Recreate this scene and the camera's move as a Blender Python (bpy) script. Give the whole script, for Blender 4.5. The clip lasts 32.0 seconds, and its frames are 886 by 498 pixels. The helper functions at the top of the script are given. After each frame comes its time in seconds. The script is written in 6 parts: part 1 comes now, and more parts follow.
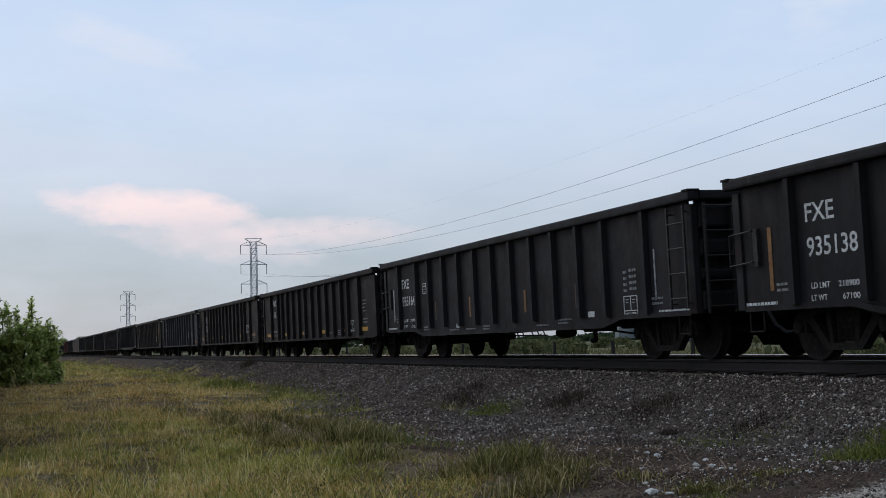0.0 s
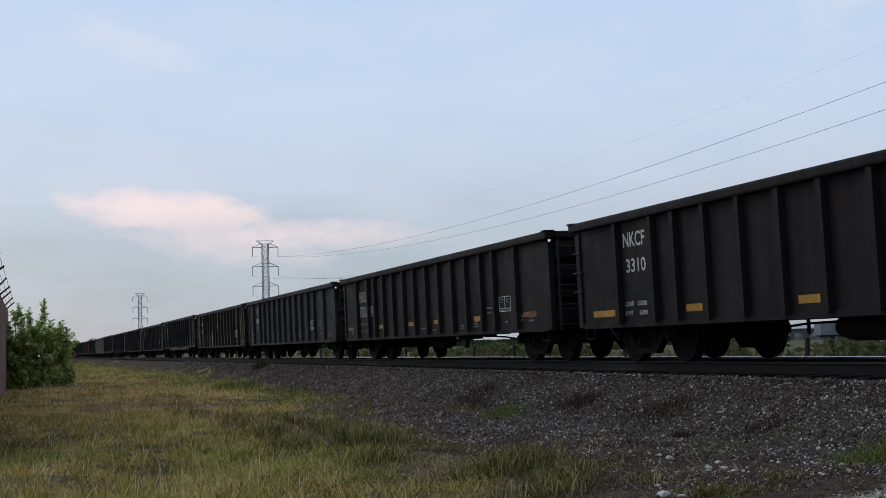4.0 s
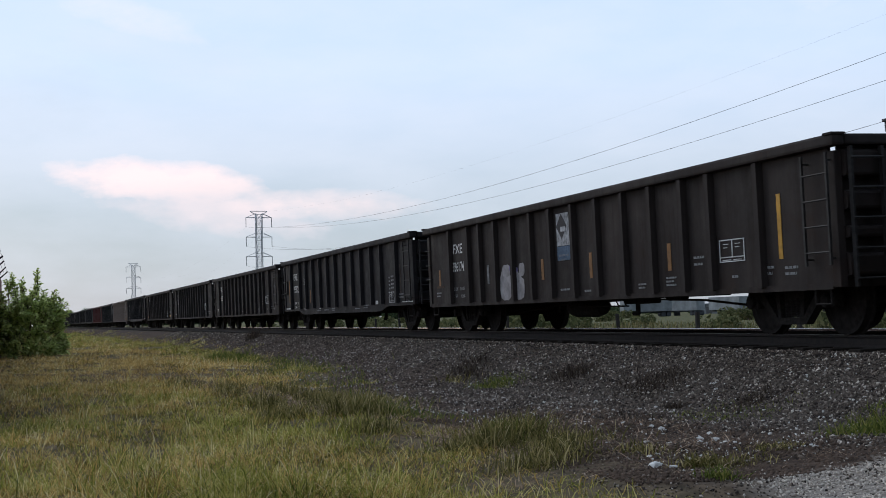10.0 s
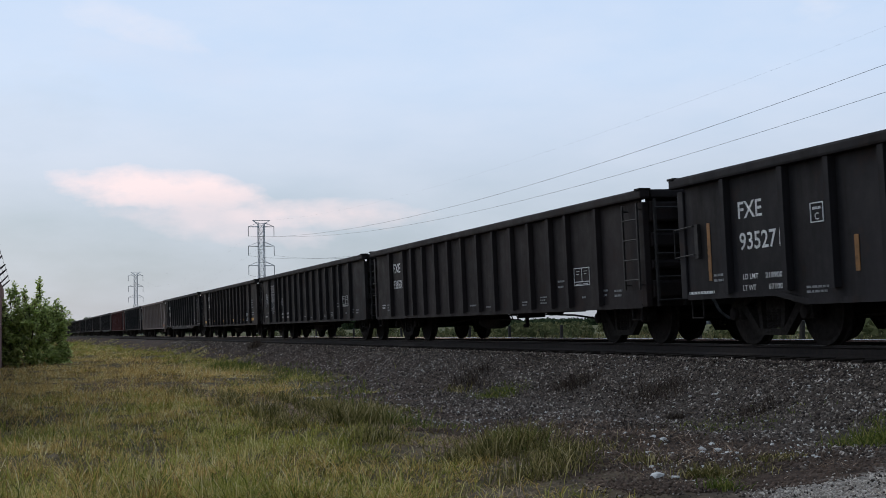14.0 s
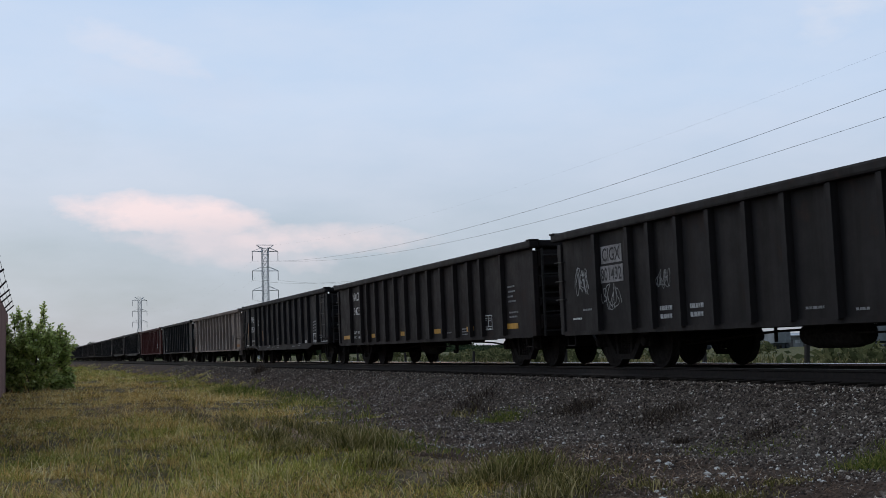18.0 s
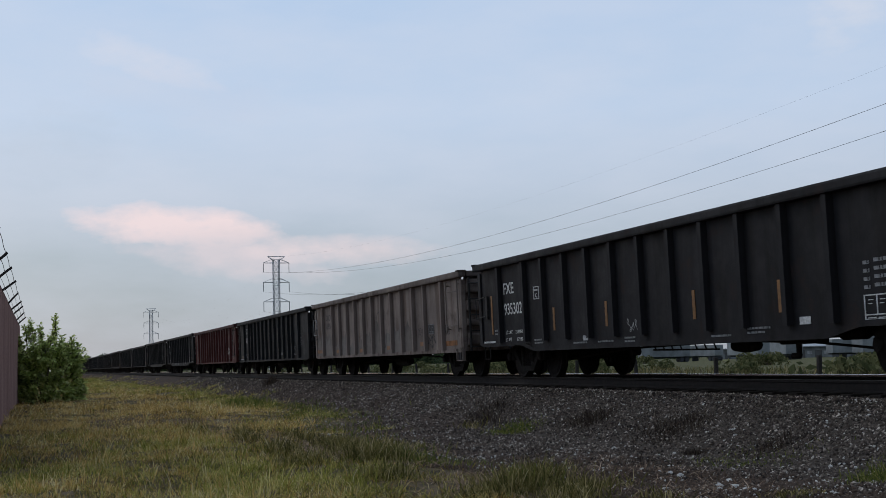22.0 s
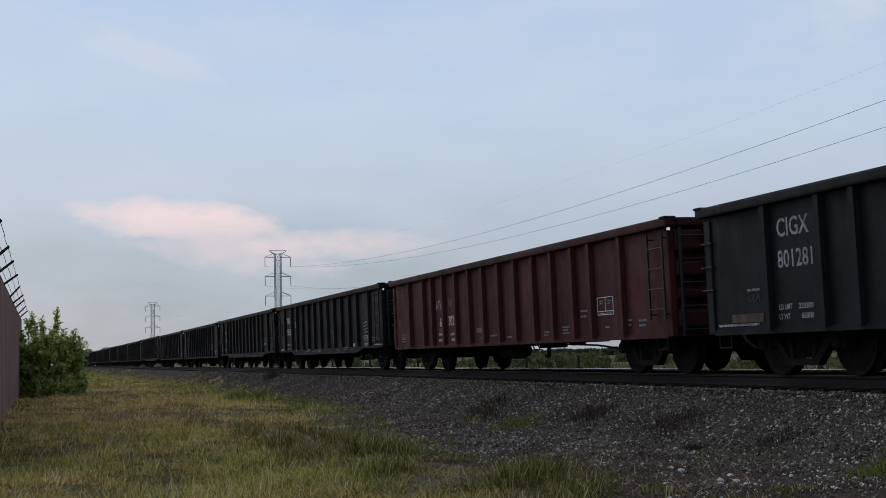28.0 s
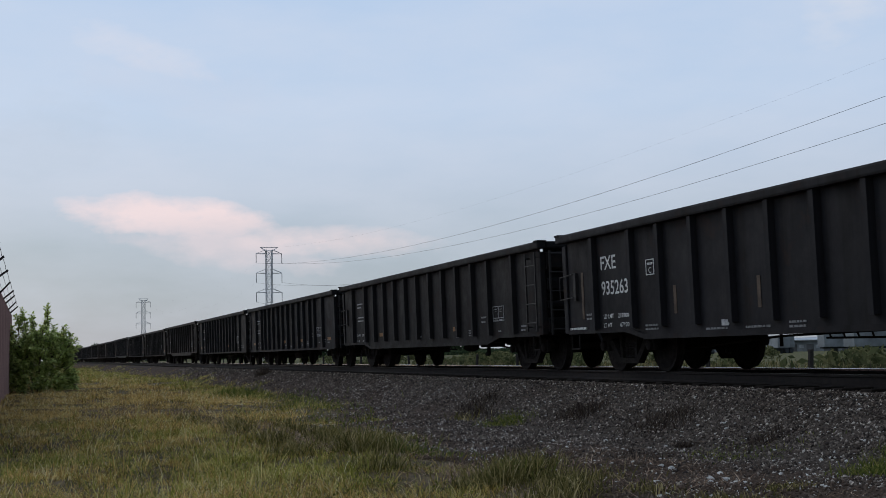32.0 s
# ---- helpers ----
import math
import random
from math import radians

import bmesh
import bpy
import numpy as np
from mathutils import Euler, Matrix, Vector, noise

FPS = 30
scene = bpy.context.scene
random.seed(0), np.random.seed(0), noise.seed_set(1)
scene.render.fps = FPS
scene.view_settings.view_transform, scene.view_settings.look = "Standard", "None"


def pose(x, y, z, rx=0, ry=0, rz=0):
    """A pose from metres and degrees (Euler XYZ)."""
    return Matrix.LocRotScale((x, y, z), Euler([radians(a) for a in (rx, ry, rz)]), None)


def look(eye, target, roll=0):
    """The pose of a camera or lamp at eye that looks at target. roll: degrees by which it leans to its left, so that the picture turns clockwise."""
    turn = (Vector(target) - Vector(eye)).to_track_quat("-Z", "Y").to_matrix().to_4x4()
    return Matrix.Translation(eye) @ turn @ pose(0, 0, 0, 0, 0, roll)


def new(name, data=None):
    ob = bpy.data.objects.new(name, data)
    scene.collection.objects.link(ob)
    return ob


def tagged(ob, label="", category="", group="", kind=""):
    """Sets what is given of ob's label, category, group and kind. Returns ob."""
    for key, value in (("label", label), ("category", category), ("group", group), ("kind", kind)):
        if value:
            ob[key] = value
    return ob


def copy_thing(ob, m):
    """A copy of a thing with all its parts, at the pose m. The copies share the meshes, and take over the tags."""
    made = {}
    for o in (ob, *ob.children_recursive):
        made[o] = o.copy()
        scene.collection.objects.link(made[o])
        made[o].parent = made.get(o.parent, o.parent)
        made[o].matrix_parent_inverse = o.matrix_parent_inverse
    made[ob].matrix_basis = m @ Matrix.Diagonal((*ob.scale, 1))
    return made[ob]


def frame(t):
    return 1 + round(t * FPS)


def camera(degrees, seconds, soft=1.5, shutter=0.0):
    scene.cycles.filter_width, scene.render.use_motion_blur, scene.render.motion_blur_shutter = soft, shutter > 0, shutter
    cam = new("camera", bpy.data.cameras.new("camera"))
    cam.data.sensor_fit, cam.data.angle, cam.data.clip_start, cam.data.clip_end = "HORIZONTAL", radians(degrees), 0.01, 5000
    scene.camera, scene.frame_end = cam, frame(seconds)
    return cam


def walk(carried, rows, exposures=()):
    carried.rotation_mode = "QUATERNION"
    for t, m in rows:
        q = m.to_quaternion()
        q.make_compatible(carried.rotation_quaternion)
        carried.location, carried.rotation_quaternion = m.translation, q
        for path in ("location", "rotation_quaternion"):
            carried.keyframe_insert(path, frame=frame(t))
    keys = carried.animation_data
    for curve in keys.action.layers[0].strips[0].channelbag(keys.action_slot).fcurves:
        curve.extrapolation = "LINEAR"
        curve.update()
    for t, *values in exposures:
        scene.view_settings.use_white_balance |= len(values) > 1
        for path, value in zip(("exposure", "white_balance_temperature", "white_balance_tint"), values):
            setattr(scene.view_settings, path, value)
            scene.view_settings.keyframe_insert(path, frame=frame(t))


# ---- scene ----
cam = camera(38.0, 32.0, soft=0.8, shutter=0.06)

# The camera stands in one place beside a wall; only its aim trembles: seconds, yaw, pitch, roll.
EYE = (0.0, 0.0, 1.3)
PATH = [
    (0.0, -18.61, 4.15, 1.68),
    (0.5, -18.64, 4.02, 1.74),
    (1.0, -18.38, 3.94, 1.87),
    (1.5, -18.39, 3.80, 1.47),
    (2.0, -18.43, 3.62, 1.31),
    (2.5, -18.39, 3.67, 1.34),
    (4.5, -18.06, 4.34, 1.72),
    (5.0, -18.42, 4.20, 1.50),
    (5.5, -18.53, 3.95, 1.21),
    (6.0, -18.32, 3.98, 1.30),
    (6.5, -18.52, 3.63, 0.91),
    (7.0, -18.12, 3.81, 0.98),
    (7.5, -17.98, 3.79, 1.02),
    (8.0, -17.99, 3.78, 1.14),
    (8.5, -18.09, 3.04, 1.46),
    (9.0, -18.50, 2.77, 1.21),
    (9.5, -18.45, 2.67, 1.50),
    (10.0, -18.39, 2.96, 1.48),
    (10.5, -18.20, 2.86, 1.25),
    (11.0, -18.57, 2.99, 1.58),
    (11.5, -18.43, 3.29, 1.23),
    (12.0, -18.47, 3.29, 0.77),
    (12.5, -18.30, 3.38, 0.28),
    (13.0, -18.74, 3.52, 0.30),
    (13.5, -18.53, 3.67, 0.73),
    (14.0, -18.30, 3.39, 1.32),
    (14.5, -18.18, 3.32, 1.01),
    (16.5, -17.77, 3.91, 1.20),
    (17.0, -17.78, 3.85, 1.33),
    (17.5, -18.00, 3.86, 1.65),
    (18.0, -18.12, 4.48, 1.41),
    (18.5, -17.89, 4.65, 1.51),
    (19.0, -17.85, 4.70, 1.53),
    (19.5, -17.90, 4.70, 1.63),
    (20.0, -17.87, 4.76, 1.61),
    (20.5, -17.55, 4.99, 1.49),
    (21.0, -17.60, 5.04, 1.52),
    (21.5, -17.61, 4.93, 1.46),
    (22.0, -17.63, 4.99, 1.47),
    (22.5, -17.52, 4.71, 1.48),
    (23.0, -17.50, 4.75, 1.34),
    (23.5, -17.08, 4.78, 1.26),
    (24.0, -17.08, 4.81, 1.21),
    (24.5, -17.27, 4.77, 1.29),
    (25.0, -17.10, 4.82, 1.19),
    (25.5, -17.19, 4.93, 1.21),
    (27.5, -17.54, 4.86, 1.37),
    (28.0, -17.57, 4.75, 1.34),
    (28.5, -17.53, 4.69, 1.21),
    (29.0, -17.50, 4.31, 1.25),
    (29.5, -17.45, 4.40, 1.41),
    (30.0, -17.35, 4.51, 1.41),
    (30.5, -17.26, 4.37, 1.34),
    (31.0, -17.63, 4.46, 1.15),
    (31.5, -17.83, 4.63, 1.11),
    (32.0, -17.97, 4.62, 1.14),
]
walk(cam, [(t, pose(*EYE, 90 + p, r, w)) for t, w, p, r in PATH],
     exposures=[(0.0, 0.06), (5.0, 0.0), (7.5, 0.0), (9.0, 0.24), (10.5, 0.28), (12.0, 0.2), (13.0, 0.17), (14.0, 0.13), (17.0, 0.05), (18.5, 0.0), (21.0, -0.08), (25.0, -0.12), (28.0, -0.12), (32.0, -0.08)])

# ---- world and light: a high thin overcast after sunset ----
SUN_ELEVATION, SUN_TURN = 8.0, 328.0
world = bpy.data.worlds.new("world")
scene.world = world
world.use_nodes = True


def build_world():
    nt = world.node_tree
    nt.nodes.clear()
    N, L = nt.nodes.new, nt.links.new
    out, bg = N("ShaderNodeOutputWorld"), N("ShaderNodeBackground")
    sky = N("ShaderNodeTexSky")
    sky.sky_type, sky.sun_disc = "NISHITA", False
    sky.sun_elevation, sky.sun_rotation = radians(SUN_ELEVATION), radians(SUN_TURN)
    coord = N("ShaderNodeTexCoord")
    sep = N("ShaderNodeSeparateXYZ")
    L(coord.outputs["Generated"], sep.inputs[0])
    ramp = N("ShaderNodeValToRGB")
    L(sep.outputs["Z"], ramp.inputs[0])
    stops = [(0.0, (0.36, 0.40, 0.46)), (0.045, (0.385, 0.455, 0.53)), (0.085, (0.445, 0.53, 0.635)), (0.13, (0.56, 0.65, 0.80)),
             (0.19, (0.575, 0.705, 0.91)), (0.30, (0.53, 0.685, 0.93)), (1.0, (0.42, 0.57, 0.80))]
    e = ramp.color_ramp.elements
    e[0].position, e[0].color = stops[0][0], (*stops[0][1], 1)
    e[1].position, e[1].color = stops[-1][0], (*stops[-1][1], 1)
    for p, c in stops[1:-1]:
        k = e.new(p)
        k.color = (*c, 1)

    def mix(fac, a, b, kind="MIX"):
        m = N("ShaderNodeMix")
        m.data_type, m.blend_type = "RGBA", kind
        for sock, v in ((m.inputs[0], fac), (m.inputs[6], a), (m.inputs[7], b)):
            if isinstance(v, (int, float)):
                sock.default_value = v
            elif isinstance(v, tuple):
                sock.default_value = (*v, 1)
            else:
                L(v, sock)
        return m.outputs[2]

    def num(op, a, b=0.0, c=0.0):
        m = N("ShaderNodeMath")
        m.operation = op
        for sock, v in zip(m.inputs, (a, b, c)):
            if isinstance(v, (int, float)):
                sock.default_value = v
            else:
                L(v, sock)
        return m.outputs[0]

    def cloud_noise(scale, detail, squeeze, shift):
        mp = N("ShaderNodeMapping")
        mp.inputs["Scale"].default_value = (1, 1, squeeze)
        mp.inputs["Location"].default_value = (shift, 0.3 * shift, 0)
        L(coord.outputs["Generated"], mp.inputs[0])
        n = N("ShaderNodeTexNoise")
        n.inputs["Scale"].default_value, n.inputs["Detail"].default_value = scale, detail
        n.inputs["Roughness"].default_value = 0.55
        L(mp.outputs[0], n.inputs["Vector"])
        return n.outputs["Fac"]

    # azimuth from the track's direction and elevation, in degrees
    azimuth = num("MULTIPLY", num("ARCTAN2", sep.outputs["X"], sep.outputs["Y"]), 57.2958)
    rise = num("MULTIPLY", num("ARCSINE", sep.outputs["Z"]), 57.2958)
    puff = num("ADD", num("MULTIPLY", num("SUBTRACT", cloud_noise(15, 5, 2.4, 0.4), 0.5), 3.4), num("MULTIPLY", num("SUBTRACT", cloud_noise(52, 6, 2.0, 0.0), 0.5), 2.0))
    wisp = num("MULTIPLY", num("SUBTRACT", cloud_noise(9, 5, 3.0, 1.7), 0.5), 2.0)

    def bank(a0, r0, wide, high, lean, ragged, sharp):
        da = num("SUBTRACT", azimuth, a0)
        dr = num("ADD", num("SUBTRACT", rise, r0), num("MULTIPLY", da, lean))
        q = num("ADD", num("POWER", num("ABSOLUTE", num("DIVIDE", da, wide)), 2.0), num("POWER", num("ABSOLUTE", num("DIVIDE", dr, high)), 2.0))
        v = num("ADD", num("SUBTRACT", 1.0, q), num("MULTIPLY", puff, ragged))
        m = N("ShaderNodeClamp")
        L(num("MULTIPLY", v, sharp), m.inputs[0])
        return m.outputs[0]

    base = mix(0.10, ramp.outputs[0], mix(1.0, sky.outputs[0], (0.11, 0.11, 0.11), "MULTIPLY"))
    pale = N("ShaderNodeClamp")
    L(num("ADD", num("MULTIPLY", wisp, 0.5), 0.18), pale.inputs[0])
    base = mix(num("MULTIPLY", pale.outputs[0], 0.8), base, (0.72, 0.76, 0.87))
    pink, rose = (0.98, 0.80, 0.80), (0.76, 0.69, 0.73)
    base = mix(num("MULTIPLY", bank(5.8, 6.25, 4.8, 0.95, 0.04, 0.5, 1.15), 0.85), base, pink)
    base = mix(num("MULTIPLY", bank(8.6, 4.9, 4.8, 1.3, 0.15, 0.6, 0.8), 0.8), base, rose)
    base = mix(num("MULTIPLY", bank(13.6, 5.0, 4.5, 0.7, 0.02, 0.6, 0.8), 0.5), base, pink)
    base = mix(num("MULTIPLY", bank(5.0, 13.2, 3.6, 0.9, 0.3, 0.7, 0.6), 0.45), base, (0.84, 0.80, 0.85))
    base = mix(num("MULTIPLY", bank(6.5, 11.6, 5.0, 1.4, 0.1, 0.7, 0.5), 0.25), base, (0.66, 0.66, 0.76))
    base = mix(num("MULTIPLY", bank(1.0, 9.6, 3.6, 2.0, 0.0, 0.6, 0.6), 0.35), base, (0.50, 0.58, 0.68))
    base = mix(num("MULTIPLY", bank(36.5, 14.5, 2.5, 1.5, -0.3, 0.7, 0.6), 0.5), base, (0.82, 0.80, 0.84))
    # the sky is brightest towards the afterglow and dims behind the viewer
    glow = N("ShaderNodeMapRange")
    glow.interpolation_type = "SMOOTHSTEP"
    L(num("ADD", num("MULTIPLY", sep.outputs["Y"], 0.9), num("MULTIPLY", sep.outputs["X"], -0.25)), glow.inputs[0])
    for sock, v in zip(glow.inputs[1:5], (-1.0, 0.6, 0.48, 1.0)):
        sock.default_value = v
    base = mix(1.0, base, glow.outputs[0], "MULTIPLY")
    L(base, bg.inputs[0])
    bg.inputs[1].default_value = 1.0
    L(bg.outputs[0], out.inputs[0])


build_world()
sun = new("sun", bpy.data.lights.new("sun", "SUN"))
sun.data.energy, sun.data.angle, sun.data.color = 0.55, radians(30), (1.0, 0.93, 0.86)
sun.matrix_world = look((0, 0, 0), (-math.sin(radians(SUN_TURN)) * math.cos(radians(40)), -math.cos(radians(SUN_TURN)) * math.cos(radians(40)), -math.sin(radians(40))))

# ---- materials ----
def material(name, build):
    m = bpy.data.materials.new(name)
    m.use_nodes = True
    nt = m.node_tree
    b = nt.nodes["Principled BSDF"]
    build(nt, b)
    return m


def tex_noise(nt, scale, detail=4, space="Object", stretch=(1, 1, 1), rough=0.55):
    c, mp, n = nt.nodes.new("ShaderNodeTexCoord"), nt.nodes.new("ShaderNodeMapping"), nt.nodes.new("ShaderNodeTexNoise")
    if space == "World":
        c = nt.nodes.new("ShaderNodeNewGeometry")
        nt.links.new(c.outputs["Position"], mp.inputs[0])
    else:
        nt.links.new(c.outputs[space], mp.inputs[0])
    mp.inputs["Scale"].default_value = stretch
    n.inputs["Scale"].default_value, n.inputs["Detail"].default_value, n.inputs["Roughness"].default_value = scale, detail, rough
    nt.links.new(mp.outputs[0], n.inputs["Vector"])
    return n.outputs["Fac"]


def ramped(nt, fac, stops):
    r = nt.nodes.new("ShaderNodeValToRGB")
    nt.links.new(fac, r.inputs[0])
    e = r.color_ramp.elements
    e[0].position, e[0].color = stops[0][0], (*stops[0][1], 1)
    e[1].position, e[1].color = stops[-1][0], (*stops[-1][1], 1)
    for p, c in stops[1:-1]:
        e.new(p).color = (*c, 1)
    return r.outputs[0]


def blend(nt, fac, a, b, kind="MIX"):
    m = nt.nodes.new("ShaderNodeMix")
    m.data_type, m.blend_type = "RGBA", kind
    for sock, v in ((m.inputs[0], fac), (m.inputs[6], a), (m.inputs[7], b)):
        if isinstance(v, (int, float)):
            sock.default_value = v
        elif isinstance(v, tuple):
            sock.default_value = (*v, 1)
        else:
            nt.links.new(v, sock)
    return m.outputs[2]


def bumped(nt, b, height, strength, distance=0.02):
    n = nt.nodes.new("ShaderNodeBump")
    n.inputs["Strength"].default_value, n.inputs["Distance"].default_value = strength, distance
    nt.links.new(height, n.inputs["Height"])
    nt.links.new(n.outputs[0], b.inputs["Normal"])


def G(v):
    return (v, v, v)


def car_paint(nt, b):
    # each wagon's own colour: sheets of uneven tone, vertical streaks of dust and rust, fine grain
    info = nt.nodes.new("ShaderNodeObjectInfo")
    streak = tex_noise(nt, 1.0, 6, stretch=(6, 6, 0.3))
    sheet = tex_noise(nt, 0.8, 3, stretch=(1, 1, 0.6))
    blotch = tex_noise(nt, 1.9, 6, rough=0.65)
    grain = tex_noise(nt, 70, 3)
    col = blend(nt, 1.0, info.outputs["Color"], ramped(nt, sheet, [(0.3, (0.74, 0.69, 0.68)), (0.5, (1.05, 0.985, 0.965)), (0.7, (1.42, 1.33, 1.29))]), "MULTIPLY")
    col = blend(nt, 1.0, col, ramped(nt, streak, [(0.32, G(0.82)), (0.5, G(1.0)), (0.72, G(1.14))]), "MULTIPLY")
    col = blend(nt, ramped(nt, blotch, [(0.56, G(0)), (0.75, G(0.65))]), col, (0.045, 0.027, 0.02))
    # rust that has run down from the chord, and grime held in patches
    runs = tex_noise(nt, 1.0, 5, stretch=(2.6, 2.6, 0.16), rough=0.6)
    col = blend(nt, ramped(nt, runs, [(0.50, G(0)), (0.64, G(0.9))]), col, blend(nt, 1.0, col, (0.50, 0.42, 0.37), "MULTIPLY"))
    col = blend(nt, 1.0, col, ramped(nt, grain, [(0.3, G(0.88)), (0.7, G(1.1))]), "MULTIPLY")
    nt.links.new(col, b.inputs["Base Color"])
    nt.links.new(ramped(nt, blotch, [(0.3, G(0.55)), (0.7, G(0.85))]), b.inputs["Roughness"])
    b.inputs["Specular IOR Level"].default_value = 0.2
    bumped(nt, b, blend(nt, 0.4, streak, tex_noise(nt, 2.2, 3)), 0.4, 0.02)


def plain(color, rough=0.7, metal=0.0, scale=20.0, vary=0.35, bump=0.2, spec=0.35, space="Object"):
    def build(nt, b):
        n = tex_noise(nt, scale, 5, space)
        m = tex_noise(nt, scale * 0.13, 3, space)
        lo = tuple(c * (1 - vary) for c in color)
        hi = tuple(min(1, c * (1 + vary)) for c in color)
        col = ramped(nt, n, [(0.3, lo), (0.7, hi)])
        col = blend(nt, 1.0, col, ramped(nt, m, [(0.3, G(0.8)), (0.7, G(1.15))]), "MULTIPLY")
        nt.links.new(col, b.inputs["Base Color"])
        b.inputs["Roughness"].default_value, b.inputs["Metallic"].default_value = rough, metal
        b.inputs["Specular IOR Level"].default_value = spec
        bumped(nt, b, n, bump, 0.01)
    return build


def rail_steel(crown_color, crown_rough):
    return lambda nt, b: rail_finish(nt, b, crown_color, crown_rough)


def rail_finish(nt, b, crown_color, crown_rough):
    # worn crown, rusty web and foot
    g = nt.nodes.new("ShaderNodeNewGeometry")
    s = nt.nodes.new("ShaderNodeSeparateXYZ")
    nt.links.new(g.outputs["Position"], s.inputs[0])
    crown = nt.nodes.new("ShaderNodeMath")
    crown.operation = "GREATER_THAN"
    nt.links.new(s.outputs["Z"], crown.inputs[0])
    crown.inputs[1].default_value = RAIL_Z - 0.02
    rust = ramped(nt, tex_noise(nt, 12, 5), [(0.3, (0.012, 0.009, 0.008)), (0.7, (0.028, 0.019, 0.015))])
    nt.links.new(blend(nt, crown.outputs[0], rust, crown_color), b.inputs["Base Color"])
    nt.links.new(crown.outputs[0], b.inputs["Metallic"])
    nt.links.new(blend(nt, crown.outputs[0], G(0.85), G(crown_rough)), b.inputs["Roughness"])


def ground_soil(nt, b):
    # gravel near the track, bare reddish earth beside it, thatch under the grass
    g = nt.nodes.new("ShaderNodeNewGeometry")
    s = nt.nodes.new("ShaderNodeSeparateXYZ")
    nt.links.new(g.outputs["Position"], s.inputs[0])
    wander = tex_noise(nt, 0.35, 5, "World")
    fine = tex_noise(nt, 30, 5, "World")
    mid = tex_noise(nt, 4, 5, "World")

    def sums(op, a, v):
        m = nt.nodes.new("ShaderNodeMath")
        m.operation = op
        for sock, k in zip(m.inputs, (a, v)):
            if isinstance(k, (int, float)):
                sock.default_value = k
            else:
                nt.links.new(k, sock)
        return m.outputs[0]
    along = nt.nodes.new("ShaderNodeClamp")
    nt.links.new(sums("MULTIPLY", sums("SUBTRACT", s.outputs["Y"], 16.0), 0.05), along.inputs[0])
    across = sums("ADD", s.outputs["X"], sums("MULTIPLY", sums("SUBTRACT", wander, 0.5), 4.0))
    across = sums("SUBTRACT", across, sums("MULTIPLY", along.outputs[0], 2.6))
    gravel = ramped(nt, fine, [(0.3, (0.027, 0.021, 0.017)), (0.5, (0.068, 0.055, 0.045)), (0.7, (0.13, 0.108, 0.09))])
    earth = ramped(nt, mid, [(0.3, (0.03, 0.020, 0.0145)), (0.5, (0.07, 0.047, 0.035)), (0.7, (0.115, 0.082, 0.062))])
    thatch = ramped(nt, mid, [(0.3, (0.05, 0.042, 0.022)), (0.7, (0.19, 0.14, 0.085))])
    near = ramped(nt, sums("MULTIPLY", across, 0.1), [(0.44, G(0)), (0.56, G(1))])
    stony = ramped(nt, sums("MULTIPLY", across, 0.1), [(0.62, G(0)), (0.72, G(1))])
    beyond = ramped(nt, sums("MULTIPLY", s.outputs["X"], 0.02), [(0.30, G(0)), (0.34, G(1))])
    meadow = ramped(nt, mid, [(0.3, (0.06, 0.068, 0.026)), (0.7, (0.16, 0.14, 0.065))])
    col = blend(nt, near, thatch, earth)
    col = blend(nt, stony, col, gravel)
    # a pale stony path crosses in front of the viewer
    path_edge = sums("ADD", sums("MULTIPLY", s.outputs["Y"], -1.0), sums("MULTIPLY", sums("SUBTRACT", tex_noise(nt, 1.3, 4, "World"), 0.5), 1.6))
    path_side = sums("ADD", s.outputs["X"], sums("MULTIPLY", sums("SUBTRACT", wander, 0.5), 2.0))
    pale = sums("MULTIPLY", ramped(nt, sums("ADD", sums("MULTIPLY", path_edge, 0.5), 4.87), [(0.42, G(0)), (0.6, G(1))]), ramped(nt, sums("MULTIPLY", path_side, 0.1), [(0.50, G(0)), (0.55, G(1))]))
    col = blend(nt, pale, col, ramped(nt, fine, [(0.3, (0.15, 0.125, 0.10)), (0.5, (0.25, 0.215, 0.18)), (0.7, (0.36, 0.32, 0.28))]))
    col = blend(nt, beyond, col, meadow)
    nt.links.new(col, b.inputs["Base Color"])
    b.inputs["Roughness"].default_value = 0.95
    b.inputs["Specular IOR Level"].default_value = 0.1
    bumped(nt, b, blend(nt, 0.5, fine, mid), 0.8, 0.04)


def pebble(nt, b):
    g = nt.nodes.new("ShaderNodeNewGeometry")
    col = ramped(nt, g.outputs["Random Per Island"],
                 [(0.0, (0.024, 0.0170, 0.0135)), (0.3, (0.062, 0.046, 0.036)), (0.62, (0.120, 0.092, 0.073)), (0.84, (0.225, 0.182, 0.147)), (0.94, (0.34, 0.29, 0.24)), (0.985, (0.64, 0.57, 0.49))])
    n = tex_noise(nt, 40, 4, "World")
    col = blend(nt, 1.0, col, ramped(nt, n, [(0.3, G(0.7)), (0.7, G(1.2))]), "MULTIPLY")
    # dirtier and cleaner stretches
    nt.links.new(blend(nt, 1.0, col, ramped(nt, tex_noise(nt, 1.1, 4, "World"), [(0.32, (0.68, 0.63, 0.60)), (0.5, G(1.0)), (0.7, (1.25, 1.28, 1.3))]), "MULTIPLY"), b.inputs["Base Color"])
    b.inputs["Roughness"].default_value = 0.85
    b.inputs["Specular IOR Level"].default_value = 0.25


